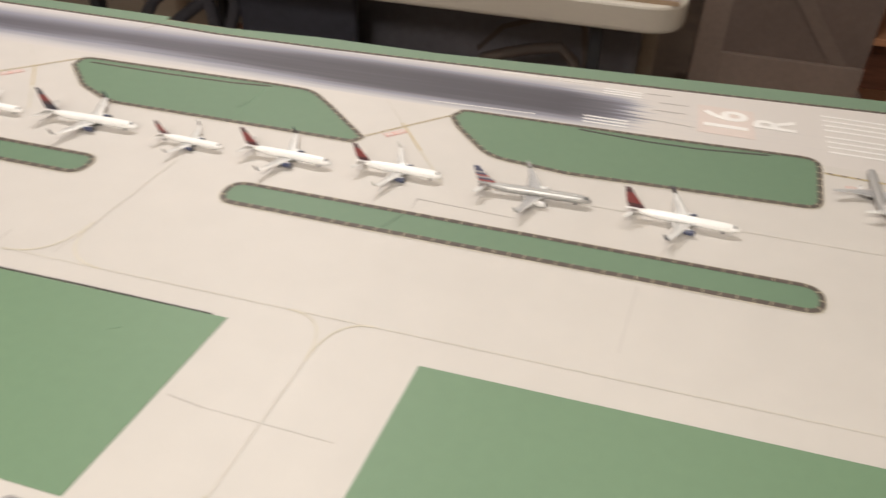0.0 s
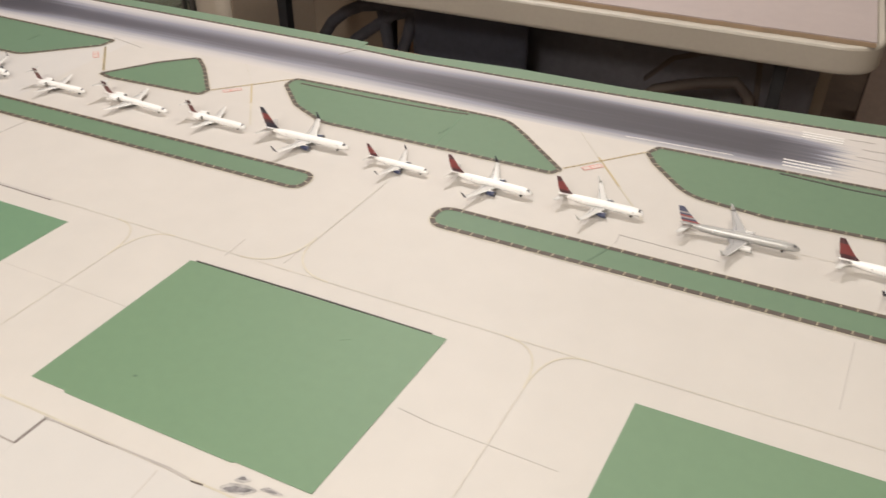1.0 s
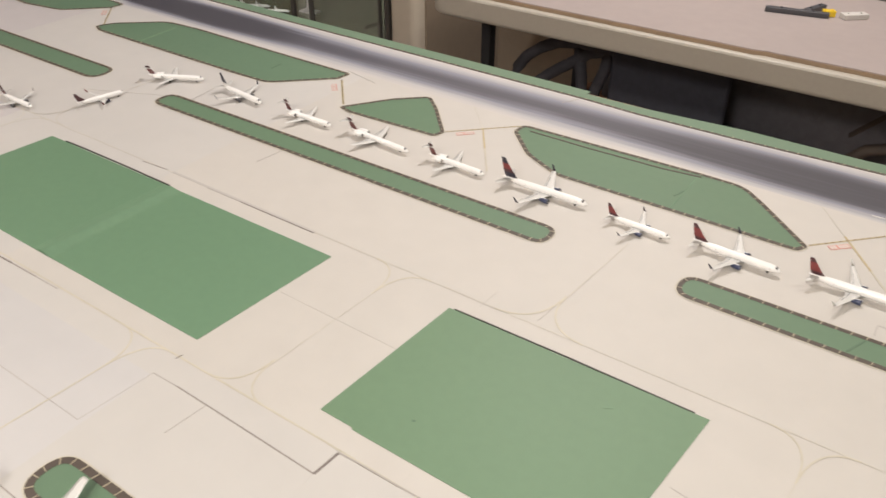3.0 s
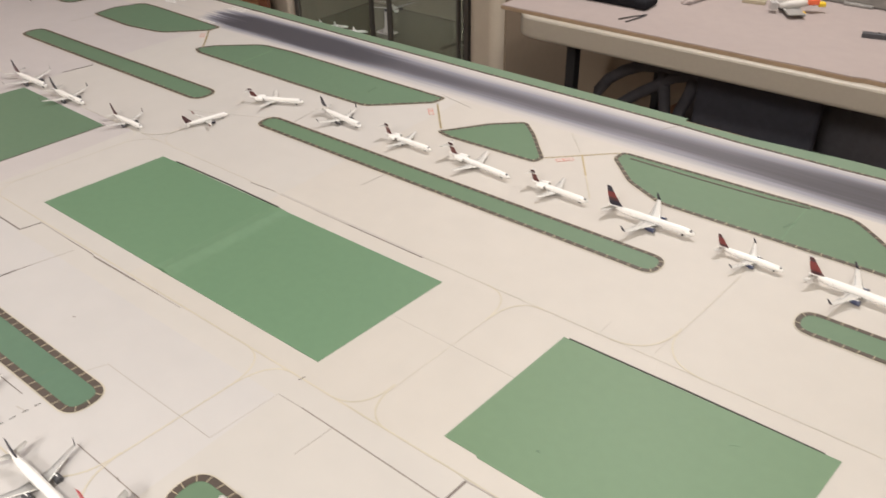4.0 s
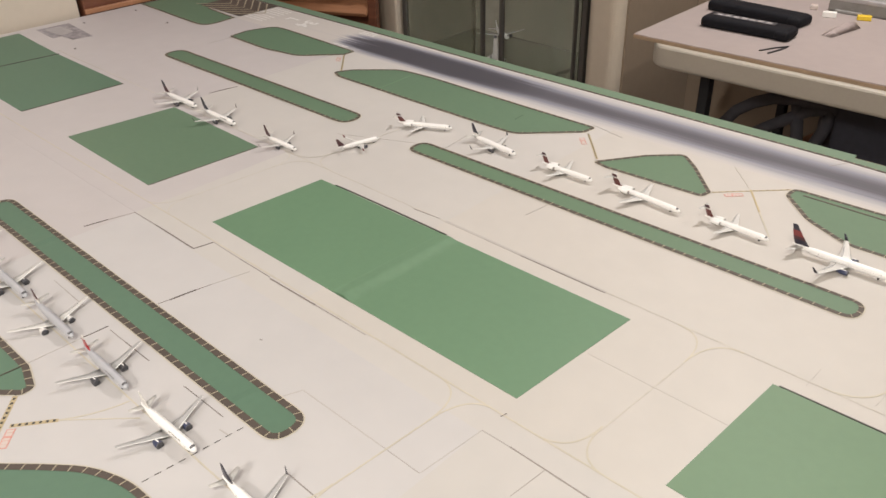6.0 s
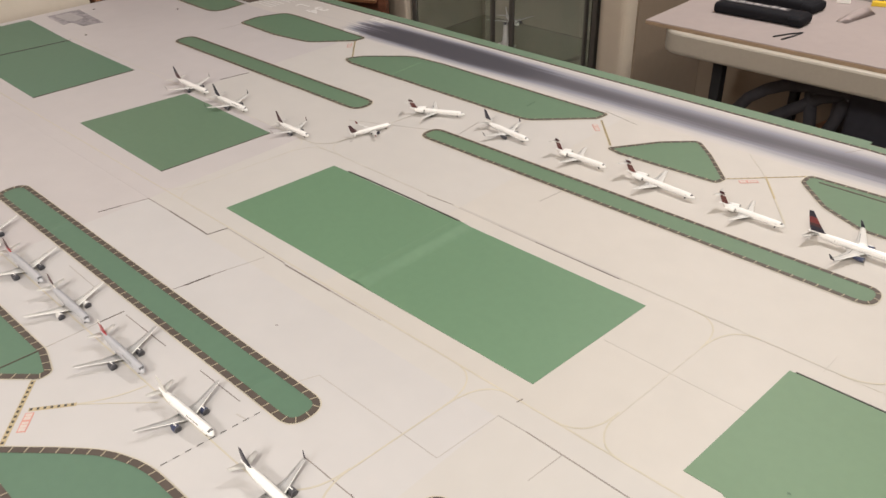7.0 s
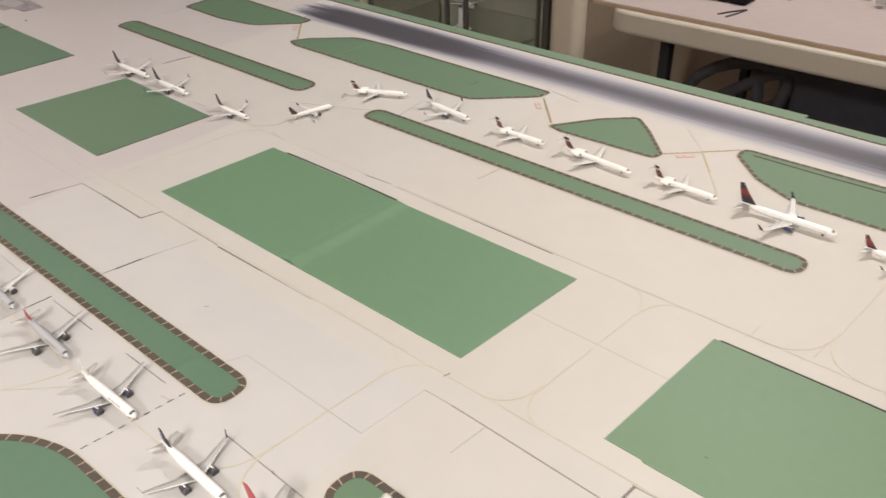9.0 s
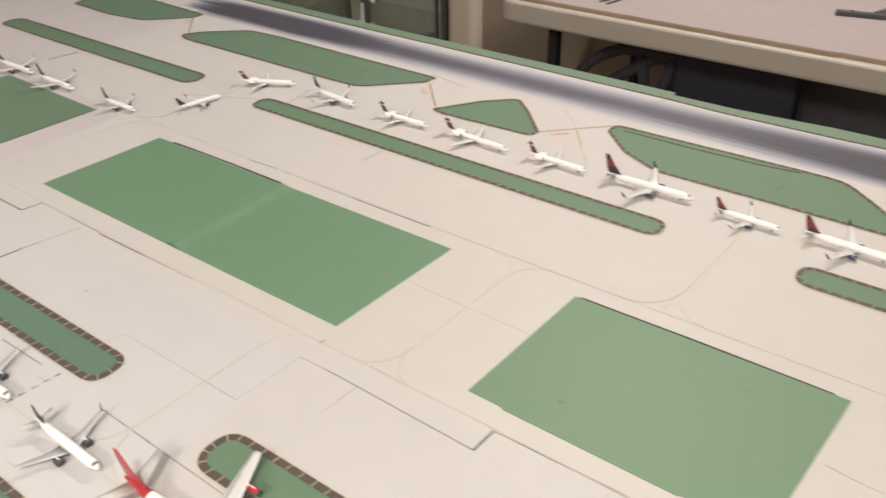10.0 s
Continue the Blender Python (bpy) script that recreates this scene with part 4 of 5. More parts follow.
def airliner(x, y, heading, length, dia, span, fin_z, label, body=FUS_WHITE, wing=WING_WHITE, fin=(FIN_NAVY, FIN_RED, FIN_RED, FIN_RED), engine=NAVY, rear=False, winglet=None, aft=None, four=False, eng=0.66, near=False, title=False, group="model airliners on the taxiways"):
    dia *= 0.89 if near else 0.94
    thing = empty("model_airliner", pose(x, y, 0.0003, 0, 0, heading), label, "model airplane", group)
    r, h = dia / 2, dia * 0.32
    lift = 0.0018 if near else 0.0
    zc = h + r + lift
    seg = 18
    nose = length / 2

    def ring(s, grow=1.0):
        rel = fuse_at(s)
        c = Vector((nose - s * length, 0, zc + fuse_shift(s, rel) * r))
        return [c + Vector((0, math.cos(a) * rel * r * grow, math.sin(a) * rel * r * grow)) for a in [2 * math.pi * k / seg for k in range(seg)]]

    def own(name, bm, mat, label="", smooth=True, parent=thing):
        ob = part(name, bm, mat, None, label, smooth)
        ob.parent = parent
        return ob

    cuts = [s for s, _ in FUSE]
    bands = None
    mats = [body]
    if aft is not None:
        mats = [body, aft]
        bands = [0 if s < 0.80 else 1 for s in cuts]
    own("fuselage", loft(bmesh.new(), [ring(s) for s in cuts], bands), mats)
    # cockpit windows: a dark strip laid over the nose
    bm = bmesh.new()
    rows = []
    for s in (0.034, 0.058):
        pts = ring(s, 1.03)
        rows.append([bm.verts.new(p) for p in pts[2:8]])
    for i in range(5):
        bm.faces.new((rows[0][i], rows[0][i + 1], rows[1][i + 1], rows[1][i]))
    own("cockpit_window", bm, COCKPIT, "dark cockpit windows")
    # cabin window line and titles as short bars on both sides
    for side in (1, -1):
        bm = bmesh.new()
        n = 22
        for k in range(n):
            xx = nose - length * (0.13 + 0.58 * k / n)
            yy = side * r * 0.985
            c = bmesh.ops.create_cube(bm, size=1.0)["verts"]
            bmesh.ops.transform(bm, verts=c, matrix=Matrix.LocRotScale((xx, yy, zc + r * 0.18), None, (length * 0.006, r * 0.06, r * 0.16)))
        own("window_row", bm, WINDOW, "row of small grey cabin windows", False)
        if title:
            bm = bmesh.new()
            for k in range(4):
                c = bmesh.ops.create_cube(bm, size=1.0)["verts"]
                bmesh.ops.transform(bm, verts=c, matrix=Matrix.LocRotScale((nose - length * (0.22 + 0.055 * k), side * r * 0.84, zc + r * 0.56), None, (length * 0.04, r * 0.08, r * 0.30)))
            own("title_bar", bm, GREY_PL, "grey lettering bars", False)
    # belly fairing between the wings
    mid = (0.115 if not rear else 0.03) * length - 0.09 * length
    secs = []
    for u in (-1.0, -0.7, 0.0, 0.7, 1.0):
        g = math.sqrt(max(0.02, 1 - u * u))
        secs.append([Vector((mid - u * 0.15 * length, math.cos(a) * r * (0.55 + 0.57 * g), zc - r * 0.52 + math.sin(a) * r * 0.55 * g)) for a in [2 * math.pi * k / 12 for k in range(12)]])
    own("belly_fairing", loft(bmesh.new(), secs), WING_GREY)
    semi = span / 2
    sweep = math.tan(radians(25 if not rear else 23))
    root_le = 0.115 * length if not rear else 0.03 * length
    chord = (0.160 if near else 0.185) * length
    rise = math.tan(radians(5.5))
    zw = zc - r * 0.55 - lift
    for side in (1, -1):
        secs = []
        for f, c, t in ((0.04, 1.06, 0.10), (0.36, 0.60, 0.085), (0.97, 0.25, 0.08), (1.0, 0.17, 0.05)):
            secs.append(foil((root_le - sweep * semi * f, side * semi * f, zw + rise * semi * f), chord * c, chord * c * t, (0, 0, 1)))
        w = own("wing", loft(bmesh.new(), secs, None, (0, 1)), [wing, WING_EDGE])
        if winglet is not None:
            tip = (root_le - sweep * semi, side * semi, zw + rise * semi)
            hgt = 0.075 * span
            secs = [foil((tip[0] - hgt * k * 0.75, tip[1] + side * hgt * 0.28 * k, tip[2] + hgt * k), chord * (0.22 - 0.12 * k), chord * 0.022, (0, 1, 0)) for k in (0.0, 0.5, 1.0)]
            own("winglet", loft(bmesh.new(), secs), winglet, "upturned dark wing tip" if winglet is not wing else "upturned wing tip")
        # tailplane
        hs = (0.160 if near else 0.185) * length if not rear else 0.125 * length
        zt = zc + r * 0.45 if not rear else fin_z * 0.80 + zc * 0.20
        xt = -nose + (0.135 if not rear else 0.055) * length
        secs = [foil((xt - 0.55 * hs * f, side * hs * f, zt + 0.06 * hs * f), 0.095 * length * c, 0.0012 * c, (0, 0, 1)) for f, c in ((0.02, 1.0), (1.0, 0.42))]
        own("tailplane", loft(bmesh.new(), secs), WING_WHITE)
        # narrow gap along the flaps
        flap = []
        for f, c in ((0.12, 0.90), (0.36, 0.60), (0.70, 0.42)):
            flap.append(Vector((root_le - sweep * semi * f - chord * c * 0.74, side * semi * f, zw + rise * semi * f + chord * c * 0.028)))
        own("flap_gap", ribbon_3d(flap, 0.00035 * length / 0.1), FLAP, "", False)
        # doors near nose and tail
        for s_ in (0.105, 0.71):
            own("door_mark", boxed(nose - length * (s_ + 0.012), nose - length * s_, side * r * 0.90 - 0.0004, side * r * 0.90 + 0.0004, zc + r * 0.05, zc + r * 0.42), WINDOW, "", False)
        # engines
        outs = ((0.31, 0.0), (0.66, -0.02)) if four else ((0.33, 0.0),)
        for f, dz in outs:
            er, el = dia * eng / 2, 0.112 * length if not rear else 0.15 * length
            if rear:
                ex, ey, ez, er = -0.215 * length, side * (r + er * 0.95), zc + r * 0.35, dia * 0.36
            else:
                ex, ey, ez = root_le - sweep * semi * f + el * 0.62, side * semi * f, zw + rise * semi * f - er * 0.95
            prof = ((0.02, 0.80), (0.0, 0.88), (0.03, 0.97), (0.25, 1.0), (0.6, 0.92), (0.85, 0.72), (1.0, 0.55))
            secs = [[Vector((ex - el * s, ey + math.cos(a) * er * q, ez + math.sin(a) * er * q)) for a in [2 * math.pi * k / 14 for k in range(14)]] for s, q in prof]
            e = own("engine", loft(bmesh.new(), secs), engine)
            lip = loft(bmesh.new(), [[Vector((ex + el * d, ey + math.cos(a) * er * q, ez + math.sin(a) * er * q)) for a in [2 * math.pi * k / 14 for k in range(14)]] for d, q in ((-0.05, 1.0), (0.0, 0.97), (0.012, 0.90), (0.004, 0.80))])
            own("intake_lip", lip, WING_EDGE if rear else ENG_LIP, "silver intake ring", True, e)
            bm = bmesh.new()
            secs = [[Vector((ex + el * d, ey + math.cos(a) * er * q, ez + math.sin(a) * er * q)) for a in [2 * math.pi * k / 14 for k in range(14)]] for d, q in ((-0.015, 0.82), (0.010, 0.80), (0.011, 0.25), (0.03, 0.05))]
            own("intake", loft(bm, secs), GREY_PL if rear else ENG_DARK, "dark engine intake", True, e)
            if rear:
                bm = boxed(ex - el * 0.75, ex - el * 0.25, min(side * r * 0.8, ey), max(side * r * 0.8, ey), ez - er * 0.15, ez + er * 0.15)
            else:
                bm = boxed(ex - el * 0.95, ex - el * 0.2, ey - er * 0.14, ey + er * 0.14, ez + er * 0.6, zw + rise * semi * f + 0.0003)
            own("pylon", bm, WING_EDGE, "", False)
        # main wheels
        bm = bmesh.new()
        gy, gx = side * dia * 0.62, -0.035 * length if not rear else -0.09 * length
        tube(bm, ((gx, gy, h * 0.5), (gx, gy, zc - r * 0.6)), dia * 0.045, 6)
        for d in (-0.09, 0.09):
            tube(bm, ((gx, gy + dia * (d - 0.06), h * 0.5), (gx, gy + dia * (d + 0.06), h * 0.5)), h * 0.5, 10)
        own("landing_gear", bm, RUBBER, "small dark landing gear", False)
    bm = bmesh.new()
    gx = nose - 0.135 * length
    tube(bm, ((gx, 0, h * 0.4), (gx, 0, zc - r * 0.7)), dia * 0.04, 6)
    tube(bm, ((gx, -dia * 0.12, h * 0.4), (gx, dia * 0.12, h * 0.4)), h * 0.4, 10)
    own("landing_gear", bm, RUBBER, "small dark landing gear", False)
    # fin, in coloured bands from its foot up
    zf = zc + r * 0.55
    n = len(fin)
    secs = []
    for k in range(n + 1):
        f = k / n
        le = -nose + (0.190 if not rear else 0.165) * length - ((0.140 if near else 0.178) if not rear else 0.115) * length * f ** 0.85
        ch = (0.160 * (1 - f) + 0.048 * f) * length if not rear else (0.110 * (1 - f) + 0.070 * f) * length
        secs.append(foil((le, 0, zf + (fin_z - zf) * f), ch, 0.0022 * (1 - 0.5 * f), (0, 1, 0)))
    slots = []
    for m_ in fin:
        if m_ not in slots:
            slots.append(m_)
    own("tail_fin", loft(bmesh.new(), secs, [slots.index(m_) for m_ in fin]), slots, "coloured tail fin", False)
    return thing


DELTA = (FIN_PLUM, FIN_RED, FIN_RED, FIN_PLUM)
STRIPES = (STRIPE_PALE, STRIPE_RED, STRIPE_BLUE, STRIPE_PALE, STRIPE_RED, STRIPE_BLUE, STRIPE_PALE, STRIPE_BLUE, STRIPE_BLUE, STRIPE_BLUE)
REGIO = (FIN_BROWN, FIN_BROWN, FIN_BROWN, FIN_BROWN, FIN_BROWN, FIN_BROWN, FIN_PALE, FIN_PLUM, FIN_PLUM)
WHITE_RED = "white model airliner with a dark red tail fin on the taxiway"
airliner(-0.597, 0.730, 0.5, 0.119, 0.0100, 0.098, 0.0365, "long white model airliner with a tall dark red tail fin", winglet=FIN_NAVY, fin=(FIN_NAVY, FIN_NAVY, FIN_PLUM, FIN_RED, FIN_RED, FIN_NAVY, FIN_NAVY))
airliner(-0.466, 0.722, -2.0, 0.079, 0.0080, 0.068, 0.0235, "short white model airliner with a dark red tail fin", winglet=FIN_NAVY, fin=DELTA)
airliner(-0.352, 0.726, -2.0, 0.100, 0.0098, 0.088, 0.0305, WHITE_RED, winglet=FIN_NAVY, fin=DELTA)
airliner(-0.229, 0.735, 0.5, 0.094, 0.0100, 0.086, 0.0300, WHITE_RED, winglet=WING_WHITE, fin=DELTA)
airliner(-0.085, 0.735, 2.0, 0.118, 0.0098, 0.090, 0.0288, "silver model airliner with a red, white and blue striped tail", body=FUS_SILVER, wing=WING_GREY, engine=ENG_PALE, winglet=WING_GREY, fin=STRIPES)
airliner(0.063, 0.732, -2.0, 0.110, 0.0098, 0.090, 0.0325, WHITE_RED, winglet=FIN_NAVY, fin=DELTA)
airliner(0.258, 0.848, 90, 0.100, 0.0098, 0.090, 0.030, "pale grey model airliner turned across the taxiway", body=FUS_SILVER, wing=WING_GREY, engine=ENG_PALE, fin=(FIN_PALE, FIN_PALE))
airliner(-0.728, 0.725, -1.5, 0.090, 0.0085, 0.068, 0.0243, "white model airliner with rear engines and a T-tail", rear=True, engine=FUS_WHITE, fin=REGIO)
airliner(-0.859, 0.722, -4.0, 0.113, 0.0085, 0.078, 0.0240, "long white model airliner with rear engines and a T-tail", rear=True, engine=FUS_WHITE, fin=REGIO)
airliner(-0.989, 0.719, 0.0, 0.090, 0.0085, 0.068, 0.0243, "white model airliner with rear engines and a T-tail", rear=True, engine=FUS_WHITE, fin=REGIO)
airliner(-1.132, 0.722, -6.0, 0.097, 0.0095, 0.078, 0.0290, "white model airliner with a dark blue tail fin", winglet=FIN_NAVY, fin=(FIN_PALE, FIN_NAVY, FIN_NAVY, FIN_NAVY), engine=ENG_DARK)
airliner(-1.272, 0.709, 27, 0.096, 0.0088, 0.072, 0.0232, "white model airliner with rear engines turning off the taxiway", rear=True, engine=FUS_WHITE, fin=REGIO)
airliner(-1.302, 0.588, 77, 0.074, 0.0080, 0.064, 0.0225, "short white model airliner with dark red fin turning towards the runway", winglet=FIN_RED, fin=(FIN_PLUM, FIN_PLUM), engine=FIN_NAVY)
airliner(-1.400, 0.507, 0.0, 0.080, 0.0082, 0.068, 0.0260, "short white model airliner with a dark plum tail fin", winglet=FIN_PLUM, fin=(FIN_PLUM, FIN_PLUM), engine=ENG_DARK)
airliner(-1.571, 0.504, -0.5, 0.099, 0.0096, 0.084, 0.0300, "white model airliner with a dark navy tail and grey lettering bars", winglet=ENG_DARK, fin=(FIN_NAVY, FIN_NAVY), engine=ENG_DARK, title=True)
airliner(-1.700, 0.506, 0.5, 0.108, 0.0096, 0.088, 0.0310, "white model airliner with a dark plum tail fin", winglet=WING_GREY, fin=(FIN_PLUM, FIN_NAVY), engine=ENG_DARK)
NEAR = "model airliners queued on the near taxiway"
airliner(-0.8125, 0.036, -1.0, 0.093, 0.0098, 0.080, 0.0265, "white model airliner with a dark blue tail and dark wing tips", wing=WING_GREY, winglet=FIN_NAVY, fin=(FIN_NAVY, FIN_NAVY), engine=ENG_DARK, eng=0.88, near=True, group=NEAR)
airliner(-0.9500, 0.0375, 1.0, 0.092, 0.0100, 0.0915, 0.0265, "white model airliner with pale tail and navy engines", wing=WING_GREY, fin=(FIN_PALE, FIN_PALE), engine=NAVY, title=True, eng=0.88, near=True, group=NEAR)
airliner(-1.0760, 0.0405, -1.0, 0.094, 0.0100, 0.0915, 0.0265, "silver grey model airliner with a bright red tail", body=FUS_GREY, wing=WING_GREY, fin=(FIN_BRIGHT, FIN_BRIGHT, STRIPE_RED, FIN_PALE), engine=ENG_DARK, title=True, eng=0.88, near=True, group=NEAR)
airliner(-1.2000, 0.0425, -1.0, 0.099, 0.0100, 0.0915, 0.0265, "silver grey model airliner with a dark tail fin", body=FUS_GREY, wing=WING_WHITE, fin=(FIN_PALE, FIN_PLUM, FIN_PLUM), engine=ENG_PALE, eng=0.88, near=True, group=NEAR)
airliner(-1.318, 0.041, 0.0, 0.103, 0.0100, 0.0915, 0.0265, "silver grey model airliner with a striped tail fin", body=FUS_GREY, wing=WING_WHITE, fin=(FIN_BRIGHT, FIN_PLUM, FIN_PLUM), engine=ENG_DARK, eng=0.88, near=True, group=NEAR)
airliner(-1.436, 0.040, 0.0, 0.098, 0.0100, 0.0915, 0.0265, "white model airliner at the back of the near queue", wing=WING_WHITE, fin=(FIN_PALE, FIN_NAVY), engine=ENG_PALE, eng=0.88, near=True, group=NEAR)
airliner(-0.648, 0.040, 0.0, 0.176, 0.0145, 0.158, 0.0440, "large white model airliner with a bright red tail and engines", wing=WING_WHITE, fin=(FIN_BRIGHT, FIN_BRIGHT), engine=FIN_BRIGHT, aft=FIN_BRIGHT, four=True, eng=0.42, group=NEAR)


# ---- second table with its board ----
def folding_table():
    t = empty("folding_table", pose(-0.611, 1.724, FLOOR_Z, 0, 0, 0.7), "off-white plastic folding table with black steel legs", "table")
    zt = -FLOOR_Z
    out = rounded(((-0.645, -0.335, 0.06), (0.662, -0.335, 0.08), (0.662, 0.335, 0.08), (-0.645, 0.335, 0.06)), 18)
    bm = bmesh.new()
    levels = ((0.0, 0.005), (0.0015, 0.002), (0.005, 0.0), (0.040, 0.0), (0.045, 0.0015), (0.048, 0.005), (0.049, 0.016))
    rings = [[bm.verts.new((p.x, p.y, zt - 0.009 - d)) for p in inset(out, w)] for d, w in levels]
    for a, b in zip(rings, rings[1:]):
        for i in range(len(a)):
            bm.faces.new((a[i - 1], a[i], b[i], b[i - 1]))
    bm.faces.new(rings[0])
    bm.faces.new(rings[-1])
    part("tabletop", bm, PLASTIC, None, "off-white moulded plastic top").parent = t
    for sx in (-1, 1):
        for sy in (-1, 1):
            lx, ly = -0.526 if sx < 0 else 0.515, sy * 0.255
            part("leg", boxed(lx - 0.013, lx + 0.010, ly - 0.014, ly + 0.014, 0.0, zt - 0.06, 0.003), STEEL_BLACK, None, "black steel leg").parent = t
        part("stretcher", boxed((-0.526 if sx < 0 else 0.515) - 0.011, (-0.526 if sx < 0 else 0.515) + 0.006, -0.241, 0.241, 0.16, 0.18, 0.002), STEEL_BLACK, None).parent = t
    return t


folding_table()


def table_board():
    t = empty("craft_board", pose(-0.632, 1.758, -0.012, 0, 0, 0.6), "white paper-covered fibreboard sheet lying on the table", "board")
    n = 60
    front = [Vector((-0.665 + 1.33 * k / n, -0.355 + 0.0022 * noise.noise(Vector((k * 0.7, 0, 0))) + (0.004 if k > 34 else 0))) for k in range(n + 1)]
    out = front + [Vector((0.665, 0.35)), Vector((-0.665, 0.35))]
    part("panel", slab(bmesh.new(), out, 0.0030, 0.0102), BOARD, None, "brown fibreboard with a rough cut edge").parent = t
    inner = [p + Vector((0, 0.0015)) for p in front] + [Vector((0.665, 0.35)), Vector((-0.665, 0.35))]
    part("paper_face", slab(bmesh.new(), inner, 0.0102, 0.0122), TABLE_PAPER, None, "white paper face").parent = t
    return t


table_board()


def long_case(x, y, turn, length, width, height, label, marked=True):
    t = empty("tool_case", pose(x, y, 0.0004, 0, 0, turn), label, "case")
    part("body", boxed(-length / 2, length / 2, -width / 2, width / 2, 0, height, 0.008, 3), BLACK, None, "", True).parent = t
    if marked:
        part("lid_label", boxed(-length * 0.42, length * 0.30, -width * 0.05, width * 0.30, height - 0.0005, height + 0.0006), ENG_DARK, None, "dark grey label strip").parent = t
        for k in range(7):
            part("label_bar", boxed(-length * 0.38 + k * length * 0.095, -length * 0.31 + k * length * 0.095, width * 0.02, width * (0.20 + 0.05 * (k % 2)), height + 0.0005, height + 0.0010), PHOTO_PALE, None).parent = t
    part("end_cap", boxed(length / 2 - 0.03, length / 2 + 0.004, -width / 2 - 0.003, width / 2 + 0.003, 0, height * 0.9, 0.008, 3), BLACK, None, "", True).parent = t
    return t


long_case(-1.110, 1.566, 1, 0.198, 0.056, 0.024, "long black plastic case with a grey label strip")
long_case(-1.144, 1.690, -5, 0.232, 0.056, 0.024, "long black plastic case lying behind another", False)


def tweezers():
    t = empty("tweezers", pose(-1.019, 1.445, 0.0006, 0, 0, 70), "thin dark metal tweezers lying open", "tweezers")
    for s in (-1, 1):
        part("arm", ribbon(bmesh.new(), ((0.074, 0), (0.045, s * 0.007), (0.004, s * 0.011)), 0.0034, 0, 0.002), STEEL_BLACK, None).parent = t
    return t


tweezers()


def toy_plane():
    t = empty("toy_aircraft", pose(-0.752, 1.718, 0.001, 0, 0, 35) @ Matrix.Scale(0.6, 4), "white and grey brick-built toy aircraft with red and yellow pieces", "toy")
    bm = loft(bmesh.new(), [[Vector((x, math.cos(a) * r, 0.026 + z + math.sin(a) * r)) for a in [2 * math.pi * k / 10 for k in range(10)]] for x, r, z in ((-0.05, 0.008, -0.004), (-0.02, 0.014, 0), (0.02, 0.015, 0.004), (0.05, 0.010, 0.006))])
    part("body", bm, PAPER, None, "white curved body", True).parent = t
    for k in range(3):
        part("cowling", boxed(-0.082 + k * 0.009, -0.076 + k * 0.009, -0.018, 0.018, 0.010, 0.038, 0.002), PAPER_B, None).parent = t
    part("wing", boxed(-0.04, 0.02, -0.085, 0.085, 0.012, 0.016, 0.001), GREY_PL, None, "dark grey wing").parent = t
    part("nose_block", boxed(0.045, 0.085, -0.018, 0.018, 0.028, 0.050, 0.006, 3), ORANGE, None, "orange-red rounded block", True).parent = t
    part("tail_block", boxed(0.085, 0.110, -0.012, 0.012, 0.020, 0.036, 0.004, 3), YELLOW, None, "yellow block", True).parent = t
    part("float", boxed(-0.01, 0.03, -0.05, -0.03, 0.0, 0.014, 0.004, 3), YELLOW, None, "yellow block", True).parent = t
    return t


toy_plane()


def loose_brick(x, y, turn, a, b, c, mat, label):
    m = pose(x, y, 0.0006, 0, 0, turn)
    bm = boxed(-a / 2, a / 2, -b / 2, b / 2, 0, c, 0.001)
    for i in (-1, 1):
        tube(bm, ((i * a / 4, 0, c), (i * a / 4, 0, c + 0.002)), 0.0025, 8)
    tagged(part("toy_brick", bm, mat, m=m), label, "toy brick", "loose toy bricks on the craft board")


loose_brick(-0.945, 1.812, 20, 0.030, 0.014, 0.010, YELLOW, "small yellow toy brick")
loose_brick(-1.015, 1.790, 20, 0.030, 0.012, 0.012, WING_EDGE, "small white toy brick")
loose_brick(-1.068, 1.835, 15, 0.016, 0.012, 0.010, PINK, "small pale pink toy brick")
loose_brick(-0.842, 1.735, 10, 0.050, 0.016, 0.008, TICK, "pale tan toy plate")
loose_brick(-0.845, 1.765, -10, 0.026, 0.010, 0.010, INK, "small black toy brick")
loose_brick(-0.475, 1.675, 25, 0.024, 0.014, 0.012, YELLOW, "small yellow toy brick")
loose_brick(-0.430, 1.690, 40, 0.050, 0.020, 0.010, PAPER, "small white toy brick")
loose_brick(-0.530, 1.650, 12, 0.120, 0.012, 0.010, ENG_DARK, "thin dark grey toy part")
loose_brick(-0.505, 1.690, 70, 0.060, 0.014, 0.010, ENG_DARK, "thin dark grey toy part")


def clear_wedge():
    # Simple wedge in place of a crumpled clear bag and its shadow.
    t = empty("clear_bag_stand_in", pose(-0.950, 1.690, 0.0012, 0, 0, 78), "thin opaque wedge standing in for a crumpled clear bag and its shadow", "plastic part")
    bm = bmesh.new()
    prof = ((-0.055, 0.0), (-0.02, 0.010), (0.03, 0.016), (0.055, 0.010))
    rows = [[bm.verts.new((x, y, z)) for x, y, z in ((u, -0.012, 0), (u, 0.012, h * 0.6), (u, 0.004, h))] for u, h in prof]
    for p, q in zip(rows, rows[1:]):
        for i in range(3):
            bm.faces.new((p[i - 1], p[i], q[i], q[i - 1]))
    bm.faces.new(rows[0])
    bm.faces.new(rows[-1])
    part("plate", bm, CLEAR_GREY, None, "pale pinkish plate for the bag's haze", True).parent = t
    return t


clear_wedge()


